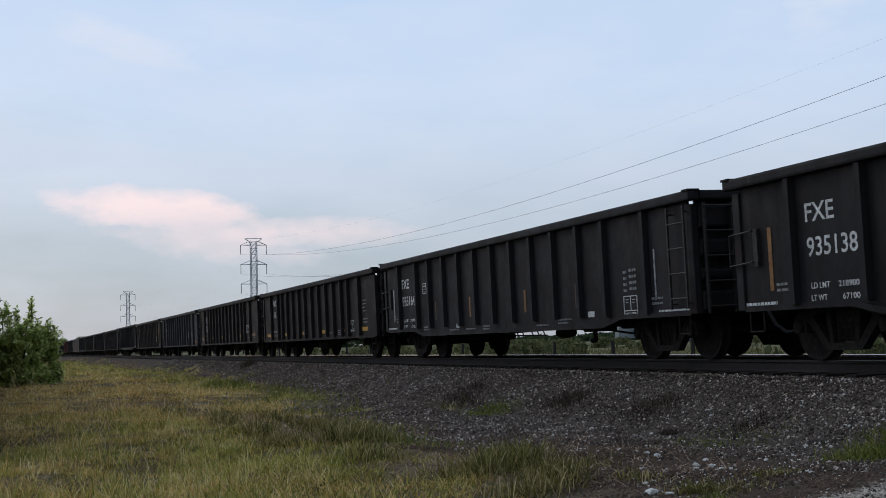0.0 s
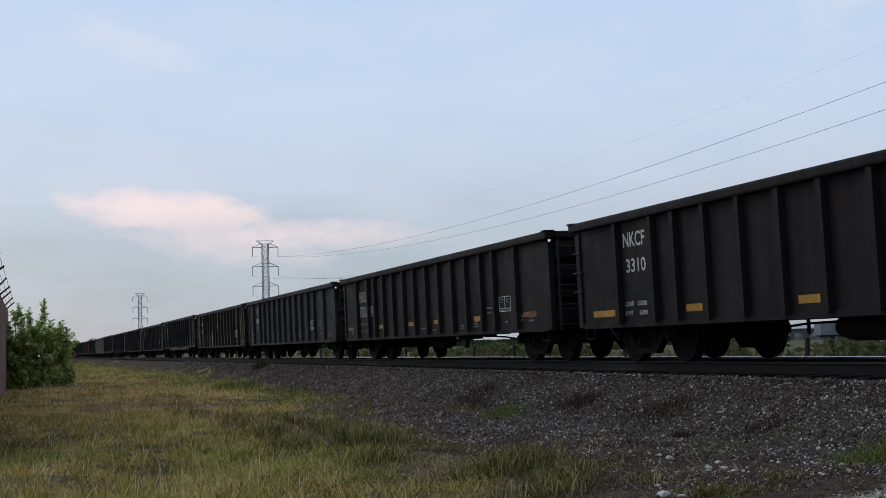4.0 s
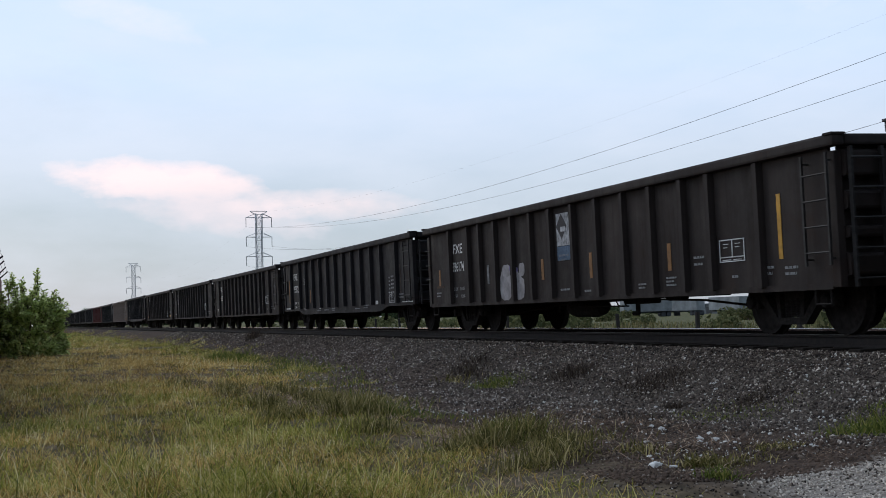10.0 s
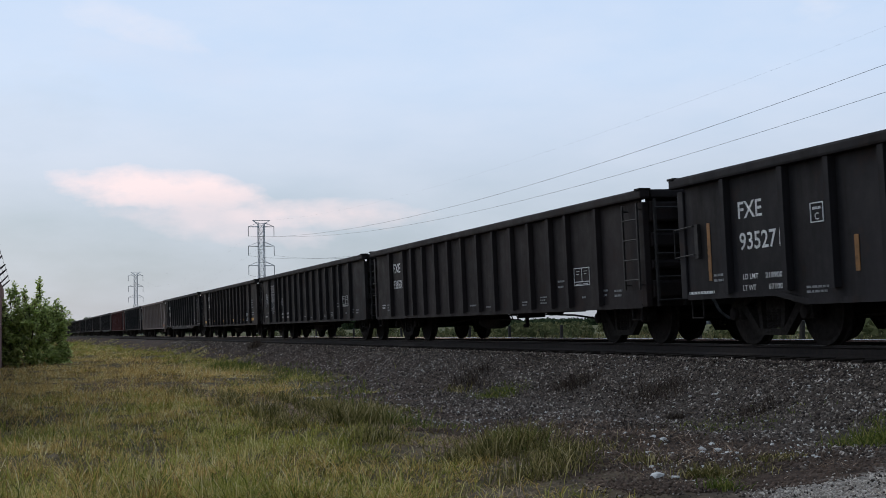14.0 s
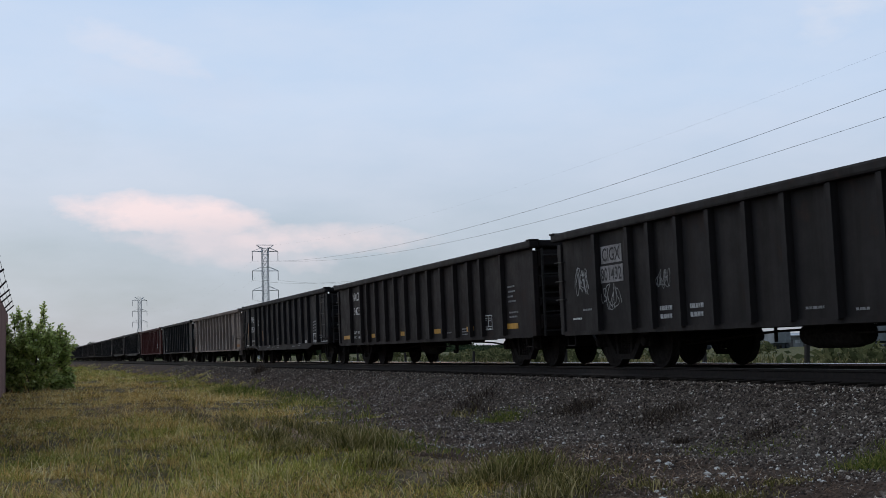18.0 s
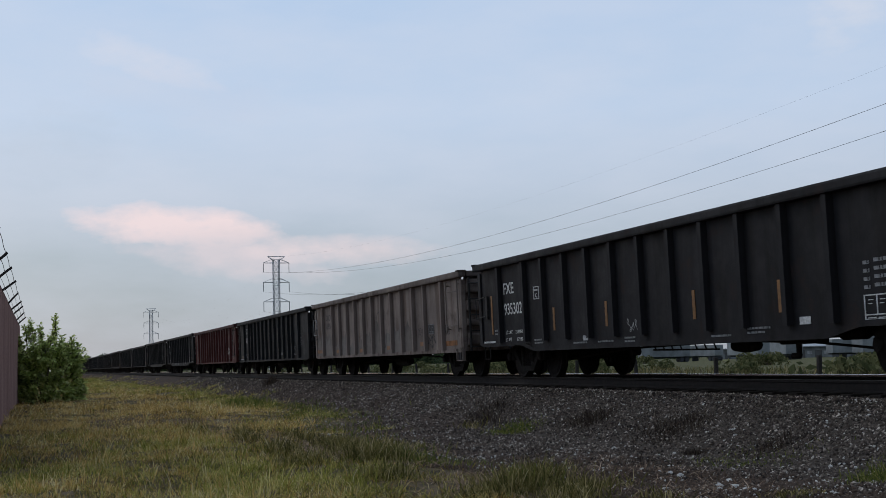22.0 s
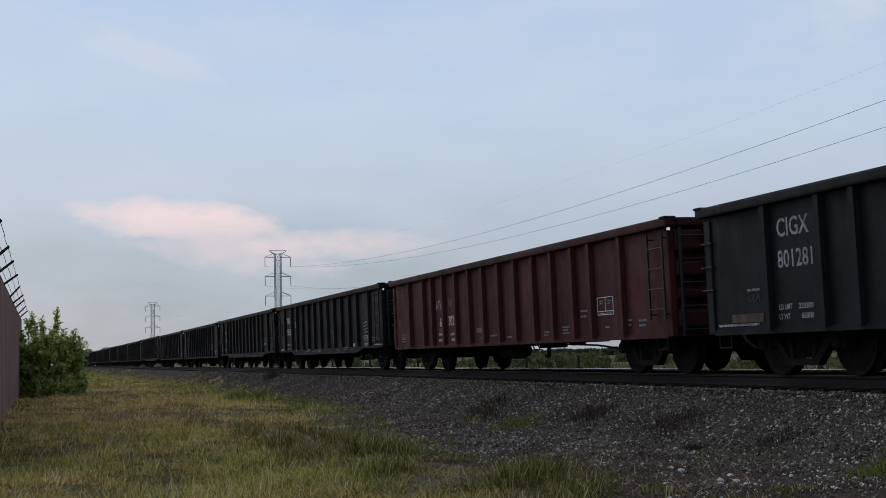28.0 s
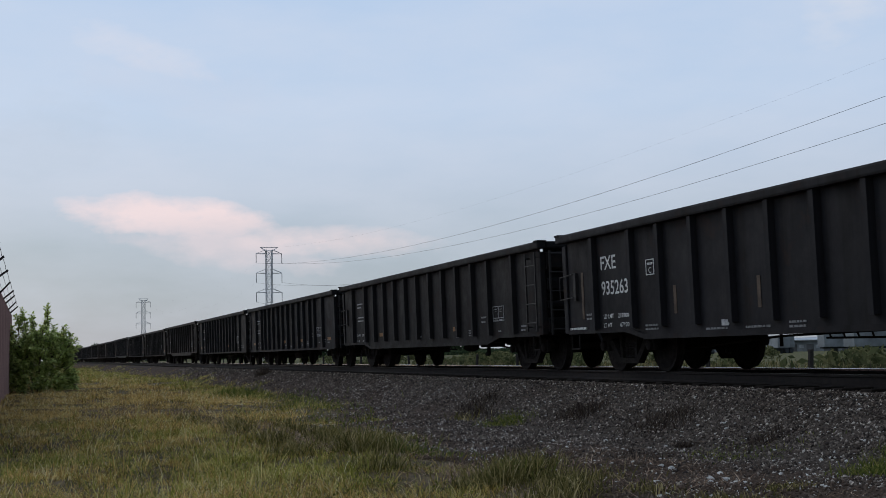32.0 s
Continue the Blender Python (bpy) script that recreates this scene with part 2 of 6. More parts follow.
def blades(stops, patchy=True, clear=0.4):
    """Leaf or blade colours along stops: by patches of ground, by tufts and blade by blade."""
    def build(nt, b):
        g = nt.nodes.new("ShaderNodeNewGeometry")

        def scaled(sock, gain, shift):
            m = nt.nodes.new("ShaderNodeMath")
            m.operation = "MULTIPLY_ADD"
            nt.links.new(sock, m.inputs[0])
            m.inputs[1].default_value = gain
            if isinstance(shift, (int, float)):
                m.inputs[2].default_value = shift
            else:
                nt.links.new(shift, m.inputs[2])
            return m.outputs[0]
        if patchy:
            f = scaled(tex_noise(nt, 0.42, 4, "World"), 1.3, -0.65)
            f = scaled(tex_noise(nt, 1.6, 3, "World"), 1.2, scaled(f, 1.0, -0.6))
            f = scaled(tex_noise(nt, 6.0, 2, "World"), 0.8, scaled(f, 1.0, -0.40))
            f = scaled(g.outputs["Random Per Island"], 0.95, f)
        else:
            f = scaled(g.outputs["Random Per Island"], 0.9, 0.05)
        col = ramped(nt, f, stops)
        nt.links.new(col, b.inputs["Base Color"])
        b.inputs["Roughness"].default_value = 0.85
        b.inputs["Specular IOR Level"].default_value = 0.05
        # thin leaves let some of the light pass
        thin, both = nt.nodes.new("ShaderNodeBsdfTranslucent"), nt.nodes.new("ShaderNodeMixShader")
        nt.links.new(col, thin.inputs[0])
        both.inputs[0].default_value = clear
        nt.links.new(b.outputs[0], both.inputs[1])
        nt.links.new(thin.outputs[0], both.inputs[2])
        nt.links.new(both.outputs[0], nt.nodes["Material Output"].inputs[0])
    return build


def wall_face(nt, b):
    n, m = tex_noise(nt, 14, 5, "World"), tex_noise(nt, 0.9, 4, "World", (1, 1, 0.4))
    col = blend(nt, ramped(nt, m, [(0.35, G(0)), (0.7, G(1))]), (0.27, 0.165, 0.143), (0.38, 0.245, 0.215))
    nt.links.new(blend(nt, 1.0, col, ramped(nt, n, [(0.3, G(0.75)), (0.7, G(1.2))]), "MULTIPLY"), b.inputs["Base Color"])
    b.inputs["Roughness"].default_value = 1.0
    b.inputs["Specular IOR Level"].default_value = 0.0
    bumped(nt, b, n, 0.5, 0.02)


RAIL_Z = 0.93
PAINT = material("wagon_paint", car_paint)
# ladder colour holds a sky highlight: lighter than the black wagon paint
LADDER = material("highlit_ladder_steel", plain((0.026, 0.023, 0.021), 0.65, 0.1, 12, 0.4, 0.1))
IRON = material("cast_iron", plain((0.026, 0.0225, 0.020), 0.9, 0.0, 18, spec=0.08))
WHEEL = material("wheel_steel", plain((0.024, 0.020, 0.018), 0.85, 0.0, 14, spec=0.1))
RAIL = material("rail_steel", rail_steel((0.8, 0.8, 0.79), 0.2))
SHADED_RAIL = material("shaded_rail_steel", rail_steel((0.10, 0.095, 0.09), 0.5))
TIE = material("creosoted_wood", plain((0.022, 0.018, 0.015), 0.95, 0.0, 9, 0.4, 0.5, 0.1))
SOIL = material("trackside_soil", ground_soil)
STONE = material("ballast_stone", pebble)
PATCH = material("dull_white_patch", plain((0.27, 0.255, 0.25), 0.8, 0.0, 8, 0.4, 0.0))
WHITE = material("white_stencil", plain((0.62, 0.62, 0.60), 0.7, 0.0, 30, 0.3, 0.0))
GREY_MARK = material("faded_stencil", plain((0.30, 0.30, 0.30), 0.8, 0.0, 12, 0.6, 0.0))
DARK_MARK = material("dark_stencil_and_shade", plain((0.05, 0.045, 0.045), 0.8, 0.0, 30, 0.3, 0.0))
FAINT = material("faint_stencil", plain((0.165, 0.165, 0.165), 0.85, 0.0, 12, 0.6, 0.0))
FADED = material("faded_orange", plain((0.24, 0.115, 0.055), 0.7, 0.0, 6, 0.4, 0.0))
WORN = material("worn_strip", plain((0.10, 0.07, 0.05), 0.8, 0.0, 8, 0.4, 0.0))
ORANGE = material("orange_reflector", plain((0.235, 0.112, 0.036), 0.6, 0.0, 10, 0.35, 0.0))
YELLOW = material("yellow_reflector", plain((0.50, 0.26, 0.035), 0.5, 0.0, 10, 0.25, 0.0))
RUBBER = material("hose_rubber", plain((0.05, 0.05, 0.05), 0.7))
BRIGHT = material("hose_coupling_metal", plain((0.75, 0.75, 0.73), 0.4, 0.3, 10, 0.2))
GRASS = material("green_grass", blades([(0.0, (0.073, 0.093, 0.014)), (0.3, (0.226, 0.237, 0.040)), (0.6, (0.384, 0.362, 0.079)), (0.85, (0.542, 0.475, 0.136)), (1.0, (0.791, 0.678, 0.282))]))
DRY = material("dry_grass", blades([(0.0, (0.215, 0.130, 0.036)), (0.3, (0.475, 0.305, 0.096)), (0.6, (0.701, 0.469, 0.158)), (0.85, (0.836, 0.599, 0.237)), (1.0, (0.950, 0.814, 0.429))]))
UNDER = material("undergrowth", blades([(0.0, (0.068, 0.062, 0.014)), (0.4, (0.226, 0.175, 0.040)), (0.7, (0.452, 0.311, 0.090)), (1.0, (0.655, 0.452, 0.158))]))
CLOD = material("earth_clods", plain((0.115, 0.08, 0.06), 0.95, 0.0, 20, 0.5, 0.3, 0.1))
DARK_STONE = material("cinders", plain((0.03, 0.026, 0.024), 0.9, 0.0, 30, 0.4, 0.0, 0.15))
ROCK = material("white_rock", plain((0.62, 0.60, 0.56), 0.85, 0.0, 25))
TUFT = material("edge_tufts", blades([(0.0, (0.045, 0.048, 0.014)), (0.5, (0.17, 0.15, 0.048)), (0.8, (0.34, 0.275, 0.11)), (1.0, (0.72, 0.60, 0.34))], False))
GREEN = material("fresh_weeds", blades([(0.0, (0.055, 0.08, 0.016)), (0.5, (0.135, 0.165, 0.038)), (0.85, (0.24, 0.24, 0.06)), (1.0, (0.46, 0.38, 0.14))], False))
STRAW = material("straw", blades([(0.0, (0.50, 0.39, 0.16)), (0.5, (0.70, 0.57, 0.28)), (1.0, (0.88, 0.76, 0.48))], False))
THATCH = material("flattened_dead_grass", blades([(0.0, (0.09, 0.058, 0.04)), (0.5, (0.30, 0.205, 0.14)), (0.85, (0.50, 0.36, 0.25)), (1.0, (0.80, 0.66, 0.50))], False))
STALK = material("dead_stalks", blades([(0.0, (0.03, 0.022, 0.018)), (0.5, (0.06, 0.045, 0.035)), (1.0, (0.13, 0.10, 0.075))], False))
LEAF = material("bush_leaves", blades([(0.0, (0.162, 0.209, 0.068)), (0.5, (0.486, 0.567, 0.196)), (0.85, (0.756, 0.796, 0.324)), (1.0, (0.900, 0.900, 0.540))], False, 0.5))
FIELD = material("field_weeds", blades([(0.0, (0.035, 0.042, 0.014)), (0.35, (0.095, 0.10, 0.036)), (0.65, (0.20, 0.165, 0.07)), (1.0, (0.40, 0.31, 0.16))]))
PALE = material("pale_rock", plain((0.550, 0.481, 0.406), 0.85, 0.0, 25))
FAR_LEAF = material("far_leaves", blades([(0.0, (0.02, 0.035, 0.018)), (0.5, (0.045, 0.065, 0.032)), (1.0, (0.08, 0.105, 0.05))], False))
SHRUB = material("shrub_leaves", blades([(0.0, (0.045, 0.055, 0.024)), (0.5, (0.12, 0.13, 0.058)), (1.0, (0.27, 0.25, 0.12))], False))
BARK = material("bark", plain((0.09, 0.065, 0.045), 0.9))
WALL = material("painted_wall", wall_face)
GALV = material("galvanised_steel", plain((0.42, 0.44, 0.47), 0.55, 0.3, 2.0))
RUSTY = material("rusty_angle_iron", plain((0.035, 0.027, 0.025), 0.8))
WIRE = material("wire", plain((0.06, 0.06, 0.065), 0.6, 0.3))
FENCE = material("fence_wood", plain((0.035, 0.03, 0.027), 0.9))
SHED_WALL = material("pale_cladding", plain((0.095, 0.112, 0.122), 0.8, 0.0, 0.3))
SHED_DARK = material("dark_shed_metal", plain((0.04, 0.045, 0.05), 0.8, 0.0, 0.5))
TRAILER = material("trailer_panels", plain((0.22, 0.24, 0.25), 0.7, 0.0, 0.4))
SHED_ROOF = material("pale_roof", plain((0.34, 0.37, 0.39), 0.6, 0.0, 0.3))
SHED_PANE = material("far_pane", plain((0.16, 0.185, 0.205), 0.5, 0.0, 1.0))
PANE = material("dark_pane", plain((0.10, 0.12, 0.14), 0.2, 0.0, 1.0))

# ---- small tools ----
def part(name, bm, mat, parent=None, label=""):
    me = bpy.data.meshes.new(name)
    bmesh.ops.recalc_face_normals(bm, faces=bm.faces)
    bm.to_mesh(me)
    bm.free()
    me.materials.append(mat)
    ob = new(name, me)
    ob.parent = parent
    return tagged(ob, label)


def thing(name, at, label, category, group="", kind=""):
    ob = new(name)
    ob.empty_display_size = 0.2
    ob.matrix_basis = at
    return tagged(ob, label, category, group, kind)


def put(ob, m):
    ob.matrix_basis = m
    return ob


def twin(ob, m, parent):
    """A second object on the same mesh."""
    o = ob.copy()
    scene.collection.objects.link(o)
    o.parent = parent
    o.matrix_basis = m
    return o


def box(bm, x0, x1, y0, y1, z0, z1, bevel=0.0):
    vs = [bm.verts.new(p) for p in ((x0, y0, z0), (x1, y0, z0), (x1, y1, z0), (x0, y1, z0), (x0, y0, z1), (x1, y0, z1), (x1, y1, z1), (x0, y1, z1))]
    fs = [bm.faces.new([vs[i] for i in q]) for q in ((3, 2, 1, 0), (4, 5, 6, 7), (0, 1, 5, 4), (1, 2, 6, 5), (2, 3, 7, 6), (3, 0, 4, 7))]
    if bevel:
        edges = list({e for f in fs for e in f.edges})
        bmesh.ops.bevel(bm, geom=edges, offset=bevel, segments=2, profile=0.6, affect="EDGES", clamp_overlap=True)
    return bm


def prism(bm, outline, axis, a, b):
    """A flat outline, pushed along an axis from a to b. axis x: outline in (y, z); y: in (x, z); z: in (x, y)."""
    def at(p, d):
        return {"x": (d, p[0], p[1]), "y": (p[0], d, p[1]), "z": (p[0], p[1], d)}[axis]
    lo, hi = [bm.verts.new(at(p, a)) for p in outline], [bm.verts.new(at(p, b)) for p in outline]
    n = len(outline)
    bm.faces.new(lo[::-1])
    bm.faces.new(hi)
    for i in range(n):
        bm.faces.new((lo[i], lo[(i + 1) % n], hi[(i + 1) % n], hi[i]))
    return bm


def rod(bm, p, q, r, sides=6):
    p, q = Vector(p), Vector(q)
    turn = (q - p).to_track_quat("Z", "Y").to_matrix()
    rings = []
    for end in (p, q):
        rings.append([bm.verts.new(end + turn @ Vector((r * math.cos(6.2832 * i / sides), r * math.sin(6.2832 * i / sides), 0))) for i in range(sides)])
    for i in range(sides):
        bm.faces.new((rings[0][i], rings[0][(i + 1) % sides], rings[1][(i + 1) % sides], rings[1][i]))
    bm.faces.new(rings[0][::-1])
    bm.faces.new(rings[1])
    return bm


def path_rod(bm, points, r, sides=6):
    for p, q in zip(points, points[1:]):
        rod(bm, p, q, r, sides)
    return bm


def lathe(bm, profile, axis_x, sides=28):
    """Spin (offset along x, radius) pairs round the x axis."""
    rings = []
    for dx, r in profile:
        rings.append([bm.verts.new((axis_x + dx, r * math.cos(6.2832 * i / sides), r * math.sin(6.2832 * i / sides))) for i in range(sides)])
    for a, b in zip(rings, rings[1:]):
        for i in range(sides):
            bm.faces.new((a[i], a[(i + 1) % sides], b[(i + 1) % sides], b[i]))
    bm.faces.new(rings[0][::-1])
    bm.faces.new(rings[-1])
    return bm


def stuff(name, verts, faces, mat, label, category):
    me = bpy.data.meshes.new(name)
    nv, nf = len(verts), len(faces)
    k = faces.shape[1]
    me.vertices.add(nv)
    me.vertices.foreach_set("co", np.asarray(verts, dtype=np.float32).ravel())
    me.loops.add(nf * k)
    me.loops.foreach_set("vertex_index", np.asarray(faces, dtype=np.int32).ravel())
    me.polygons.add(nf)
    me.polygons.foreach_set("loop_start", np.arange(0, nf * k, k, dtype=np.int32))
    me.update(calc_edges=True)
    me.materials.append(mat)
    return tagged(new(name, me), label, category, "", "stuff")


# ---- ground ----
TRACK_X = 11.05
CANT = 1.2   # the track leans towards the road, in degrees
PROFILE_X = (-3000, 5.5, 7.7, 9.35, 12.75, 14.4, 17.0, 30.0, 3000)
PROFILE_Z = (0.0, 0.0, 0.10, RAIL_Z - 0.22, RAIL_Z - 0.22, 0.12, -0.05, -0.15, -0.15)


def ground_z(x, y):
    x, y = np.asarray(x, dtype=float), np.asarray(y, dtype=float)
    z = np.interp(x, PROFILE_X, PROFILE_Z)
    rough = np.clip((9.0 - x) / 3.0, 0, 1) * (np.abs(x) < 60) * (np.abs(y) < 200)
    return z + rough * (0.05 * np.sin(0.7 * x + 0.31 * y) + 0.035 * np.sin(1.9 * x - 0.83 * y + 1) + 0.02 * np.sin(3.1 * y + 1.3 * x))


def grass_edge(y):
    y = np.asarray(y, dtype=float)
    return np.interp(y, (0, 8.5, 10, 12, 14, 16, 19, 22, 25, 30, 42, 60, 400), (3.6, 3.9, 4.3, 4.95, 4.95, 4.85, 4.9, 5.5, 6.2, 7.0, 7.9, 8.5, 8.9)) + 0.22 * np.sin(1.1 * y) + 0.18 * np.sin(2.3 * y + 1)


def patches(x, y, size, seed):
    """Smooth uneven values from 0 to 1, in patches about size metres across."""
    table = np.random.default_rng(seed).random((256, 256))
    u, v = np.asarray(x) / size + 64.0, np.asarray(y) / size + 64.0
    i, j = np.floor(u).astype(int), np.floor(v).astype(int)
    a, b = u - i, v - j
    a, b = a * a * (3 - 2 * a), b * b * (3 - 2 * b)
    i, j = i % 255, j % 255
    return (table[i, j] * (1 - a) + table[i + 1, j] * a) * (1 - b) + (table[i, j + 1] * (1 - a) + table[i + 1, j + 1] * a) * b


def build_ground():
    def axis(lo, hi, step, reach):
        near = list(np.arange(lo, hi + 0.001, step))
        out, d, p = [], step, hi
        while p < reach:
            d *= 1.35
            p += d
            out.append(p)
        left, d, p = [], step, lo
        while p > -reach:
            d *= 1.35
            p -= d
            left.append(p)
        return np.array(left[::-1] + near + out)
    xs, ys = axis(-4, 18, 0.25, 3000), axis(0, 60, 0.5, 3000)
    gx, gy = np.meshgrid(xs, ys)
    gz = ground_z(gx, gy)
    verts = np.stack([gx.ravel(), gy.ravel(), gz.ravel()], 1)
    nx, ny = len(xs), len(ys)
    i = (np.arange(ny - 1)[:, None] * nx + np.arange(nx - 1)[None, :]).ravel()
    faces = np.stack([i, i + 1, i + nx + 1, i + nx], 1)
    ob = stuff("ground", verts, faces, SOIL, "flat trackside ground of gravel, earth and grass thatch", "ground")
    ob["kind"] = "structure"
    ob.data.polygons.foreach_set("use_smooth", np.ones(len(faces), dtype=bool))


build_ground()


# ---- railway track ----
def build_track():
    track = thing("railway_track", pose(0, 0, 0), "straight railway track with worn bright rail tops on dark sleepers", "railway track", "", "structure")
    head = [(-0.036, 0), (-0.036, -0.03), (-0.012, -0.045), (-0.009, -0.13), (-0.07, -0.155), (-0.07, -0.17), (0.07, -0.17), (0.07, -0.155), (0.009, -0.13), (0.012, -0.045), (0.036, -0.03), (0.036, 0)]
    for side in (-1, 1):
        x = TRACK_X + side * 0.7525
        rail_top = RAIL_Z + side * 0.7525 * math.tan(radians(CANT))
        # the near rail's crown is coloured darker and rougher, standing for its shaded reflection
        part("rail", prism(bmesh.new(), [(x + a, rail_top + b + a * 0.03) for a, b in head], "y", -320, 1400), RAIL if side > 0 else SHADED_RAIL, track, "rusty steel rail with a %s top" % ("polished" if side > 0 else "dull greasy"))
    return track


TRACK = build_track()


def scatter_stones(n, x0, x1, y0, y1, size, seed, thin):
    rng = np.random.default_rng(seed)
    y = y0 * (y1 / y0) ** rng.random(n)
    x = x0 + (x1 - x0) * rng.random(n)
    keep = rng.random(n) < thin(x, y)
    x, y = x[keep], y[keep]
    n = len(x)
    s = size * (0.55 + 0.9 * rng.random(n) ** 2) * (1 + np.clip((y - 25) / 60, 0, 1.2))
    z = ground_z(x, y) + 0.15 * s
    shape = np.array([(1, 0, 0), (-1, 0, 0), (0, 1, 0), (0, -1, 0), (0, 0, 1), (0, 0, -1)])
    tri = np.array([(0, 2, 4), (2, 1, 4), (1, 3, 4), (3, 0, 4), (2, 0, 5), (1, 2, 5), (3, 1, 5), (0, 3, 5)])
    v = shape[None] * (0.6 + 0.8 * rng.random((n, 6, 1))) + 0.45 * rng.normal(size=(n, 6, 3)) * 0.5
    v = v * s[:, None, None] * np.stack([0.7 + 0.6 * rng.random(n), 0.7 + 0.6 * rng.random(n), 0.6 + 0.5 * rng.random(n)], 1)[:, None]
    a = rng.random(n) * 6.2832
    tilt = rng.normal(0, 0.5, n)
    c, d = np.cos(tilt)[:, None], np.sin(tilt)[:, None]
    v = np.stack([v[..., 0] * c - v[..., 2] * d, v[..., 1], v[..., 0] * d + v[..., 2] * c], 2)
    c, d = np.cos(a)[:, None], np.sin(a)[:, None]
    v = np.stack([v[..., 0] * c - v[..., 1] * d, v[..., 0] * d + v[..., 1] * c, v[..., 2]], 2) + np.stack([x, y, z], 1)[:, None]
    f = (tri[None] + 6 * np.arange(n)[:, None, None]).reshape(-1, 3)
    return v.reshape(-1, 3), f


def build_ballast():
    v, f = scatter_stones(168000, 4.9, 10.2, 9.3, 80, 0.0168, 3, lambda x, y: np.clip((x - grass_edge(y) + 0.5) / 1.6, 0.0, 1.0) * np.clip(0.42 + (x - 6.4 - 0.25 * np.clip(14 - y, 0, 3)) / 2.4 + 0.6 * (patches(x, y, 0.9, 4) - 0.5), 0.12, 1))
    stuff("ballast", v, f, STONE, "coarse dark grey crushed stone ballast beside the track", "ballast")
    v, f = scatter_stones(20000, 4.1, 8.4, 7.0, 26, 0.011, 8, lambda x, y: (0.25 + 0.6 * (x < 7.5)) * (x > grass_edge(y) - 0.1))
    stuff("loose_gravel", v, f, STONE, "loose gravel lying on the earth beside the ballast", "gravel")
    # fine dark stones, thicker towards the rail, darken the upper shoulder
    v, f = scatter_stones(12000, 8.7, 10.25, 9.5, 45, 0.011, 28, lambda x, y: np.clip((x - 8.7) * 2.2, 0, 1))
    stuff("cinders", v, f, DARK_STONE, "fine black cinders on the shoulder of the track", "cinders")
    v, f = scatter_stones(17000, 4.3, 7.2, 8.6, 16, 0.015, 48, lambda x, y: np.clip(1.5 - (x - 4.3) / 2.6, 0.2, 1) * (x > grass_edge(y) - 0.3))
    stuff("earth_clods", v, f, CLOD, "crumbled clods of dark reddish earth", "earth")
    v, f = scatter_stones(5200, 5.0, 9.4, 9.3, 36, 0.013, 38, lambda x, y: 0.25 + 0.75 * (patches(x, y, 1.1, 9) > 0.55))
    stuff("white_chips", v, f, ROCK, "scattered whitish stone chips in the ballast", "gravel")
    v, f = scatter_stones(11000, 4.9, 8.6, 6.6, 9.0, 0.011, 18, lambda x, y: np.clip((8.75 - y) * 2.2, 0.03, 1) * np.clip((x - 5.0) * 2, 0, 1))
    stuff("pale_chippings", v, f, PALE, "pale stone chippings strewn on the earth", "gravel")
    rng = random.Random(31)
    spots = [(4.98, 9.56, 0.062), (5.11, 9.49, 0.035), (6.18, 11.71, 0.042), (6.22, 11.0, 0.04), (6.3, 10.85, 0.05), (5.6, 10.9, 0.03), (6.5, 11.3, 0.035), (6.05, 10.7, 0.03)]
    spots += [(rng.uniform(5.0, 8.6), rng.uniform(9.0, 17), rng.uniform(0.012, 0.028)) for _ in range(85)]
    for x, y, r in spots:
        bm = bmesh.new()
        bmesh.ops.create_icosphere(bm, subdivisions=1, radius=r)
        for w in bm.verts:
            w.co = Vector((w.co.x * rng.uniform(0.75, 1.5), w.co.y * rng.uniform(0.7, 1.3), w.co.z * rng.uniform(0.4, 0.9)))
        rock = part("rock", bm, ROCK)
        tagged(put(rock, pose(x, y, float(ground_z(x, y)) + 0.3 * r, 0, 0, rng.uniform(0, 360))), "small pale angular rock lying on the gravel", "rock", "pale rocks")


build_ballast()


# ---- grass and weeds ----
def blade_field(x, y, height, width, lean, rng, foot=0.0):
    n = len(x)
    z = ground_z(x, y) - 0.02 + foot
    a = rng.random(n) * 6.2832
    out = rng.random(n) * 6.2832
    wx, wy = np.cos(a) * width * 0.5, np.sin(a) * width * 0.5
    bx, by = np.cos(out) * lean * height, np.sin(out) * lean * height
    base = np.stack([x, y, z], 1)
    w = np.stack([wx, wy, np.zeros(n)], 1)
    mid = base + np.stack([0.3 * bx, 0.3 * by, 0.58 * height], 1)
    tip = base + np.stack([bx, by, height * np.maximum(1 - 0.35 * lean, 0.5)], 1)
    v = np.stack([base - w, base + w, mid - 0.75 * w, mid + 0.75 * w, tip], 1).reshape(-1, 3)
    k = 5 * np.arange(n)[:, None, None]
    f = (np.array([(0, 1, 3), (0, 3, 2), (2, 3, 4)])[None] + k).reshape(-1, 3)
    return v, f


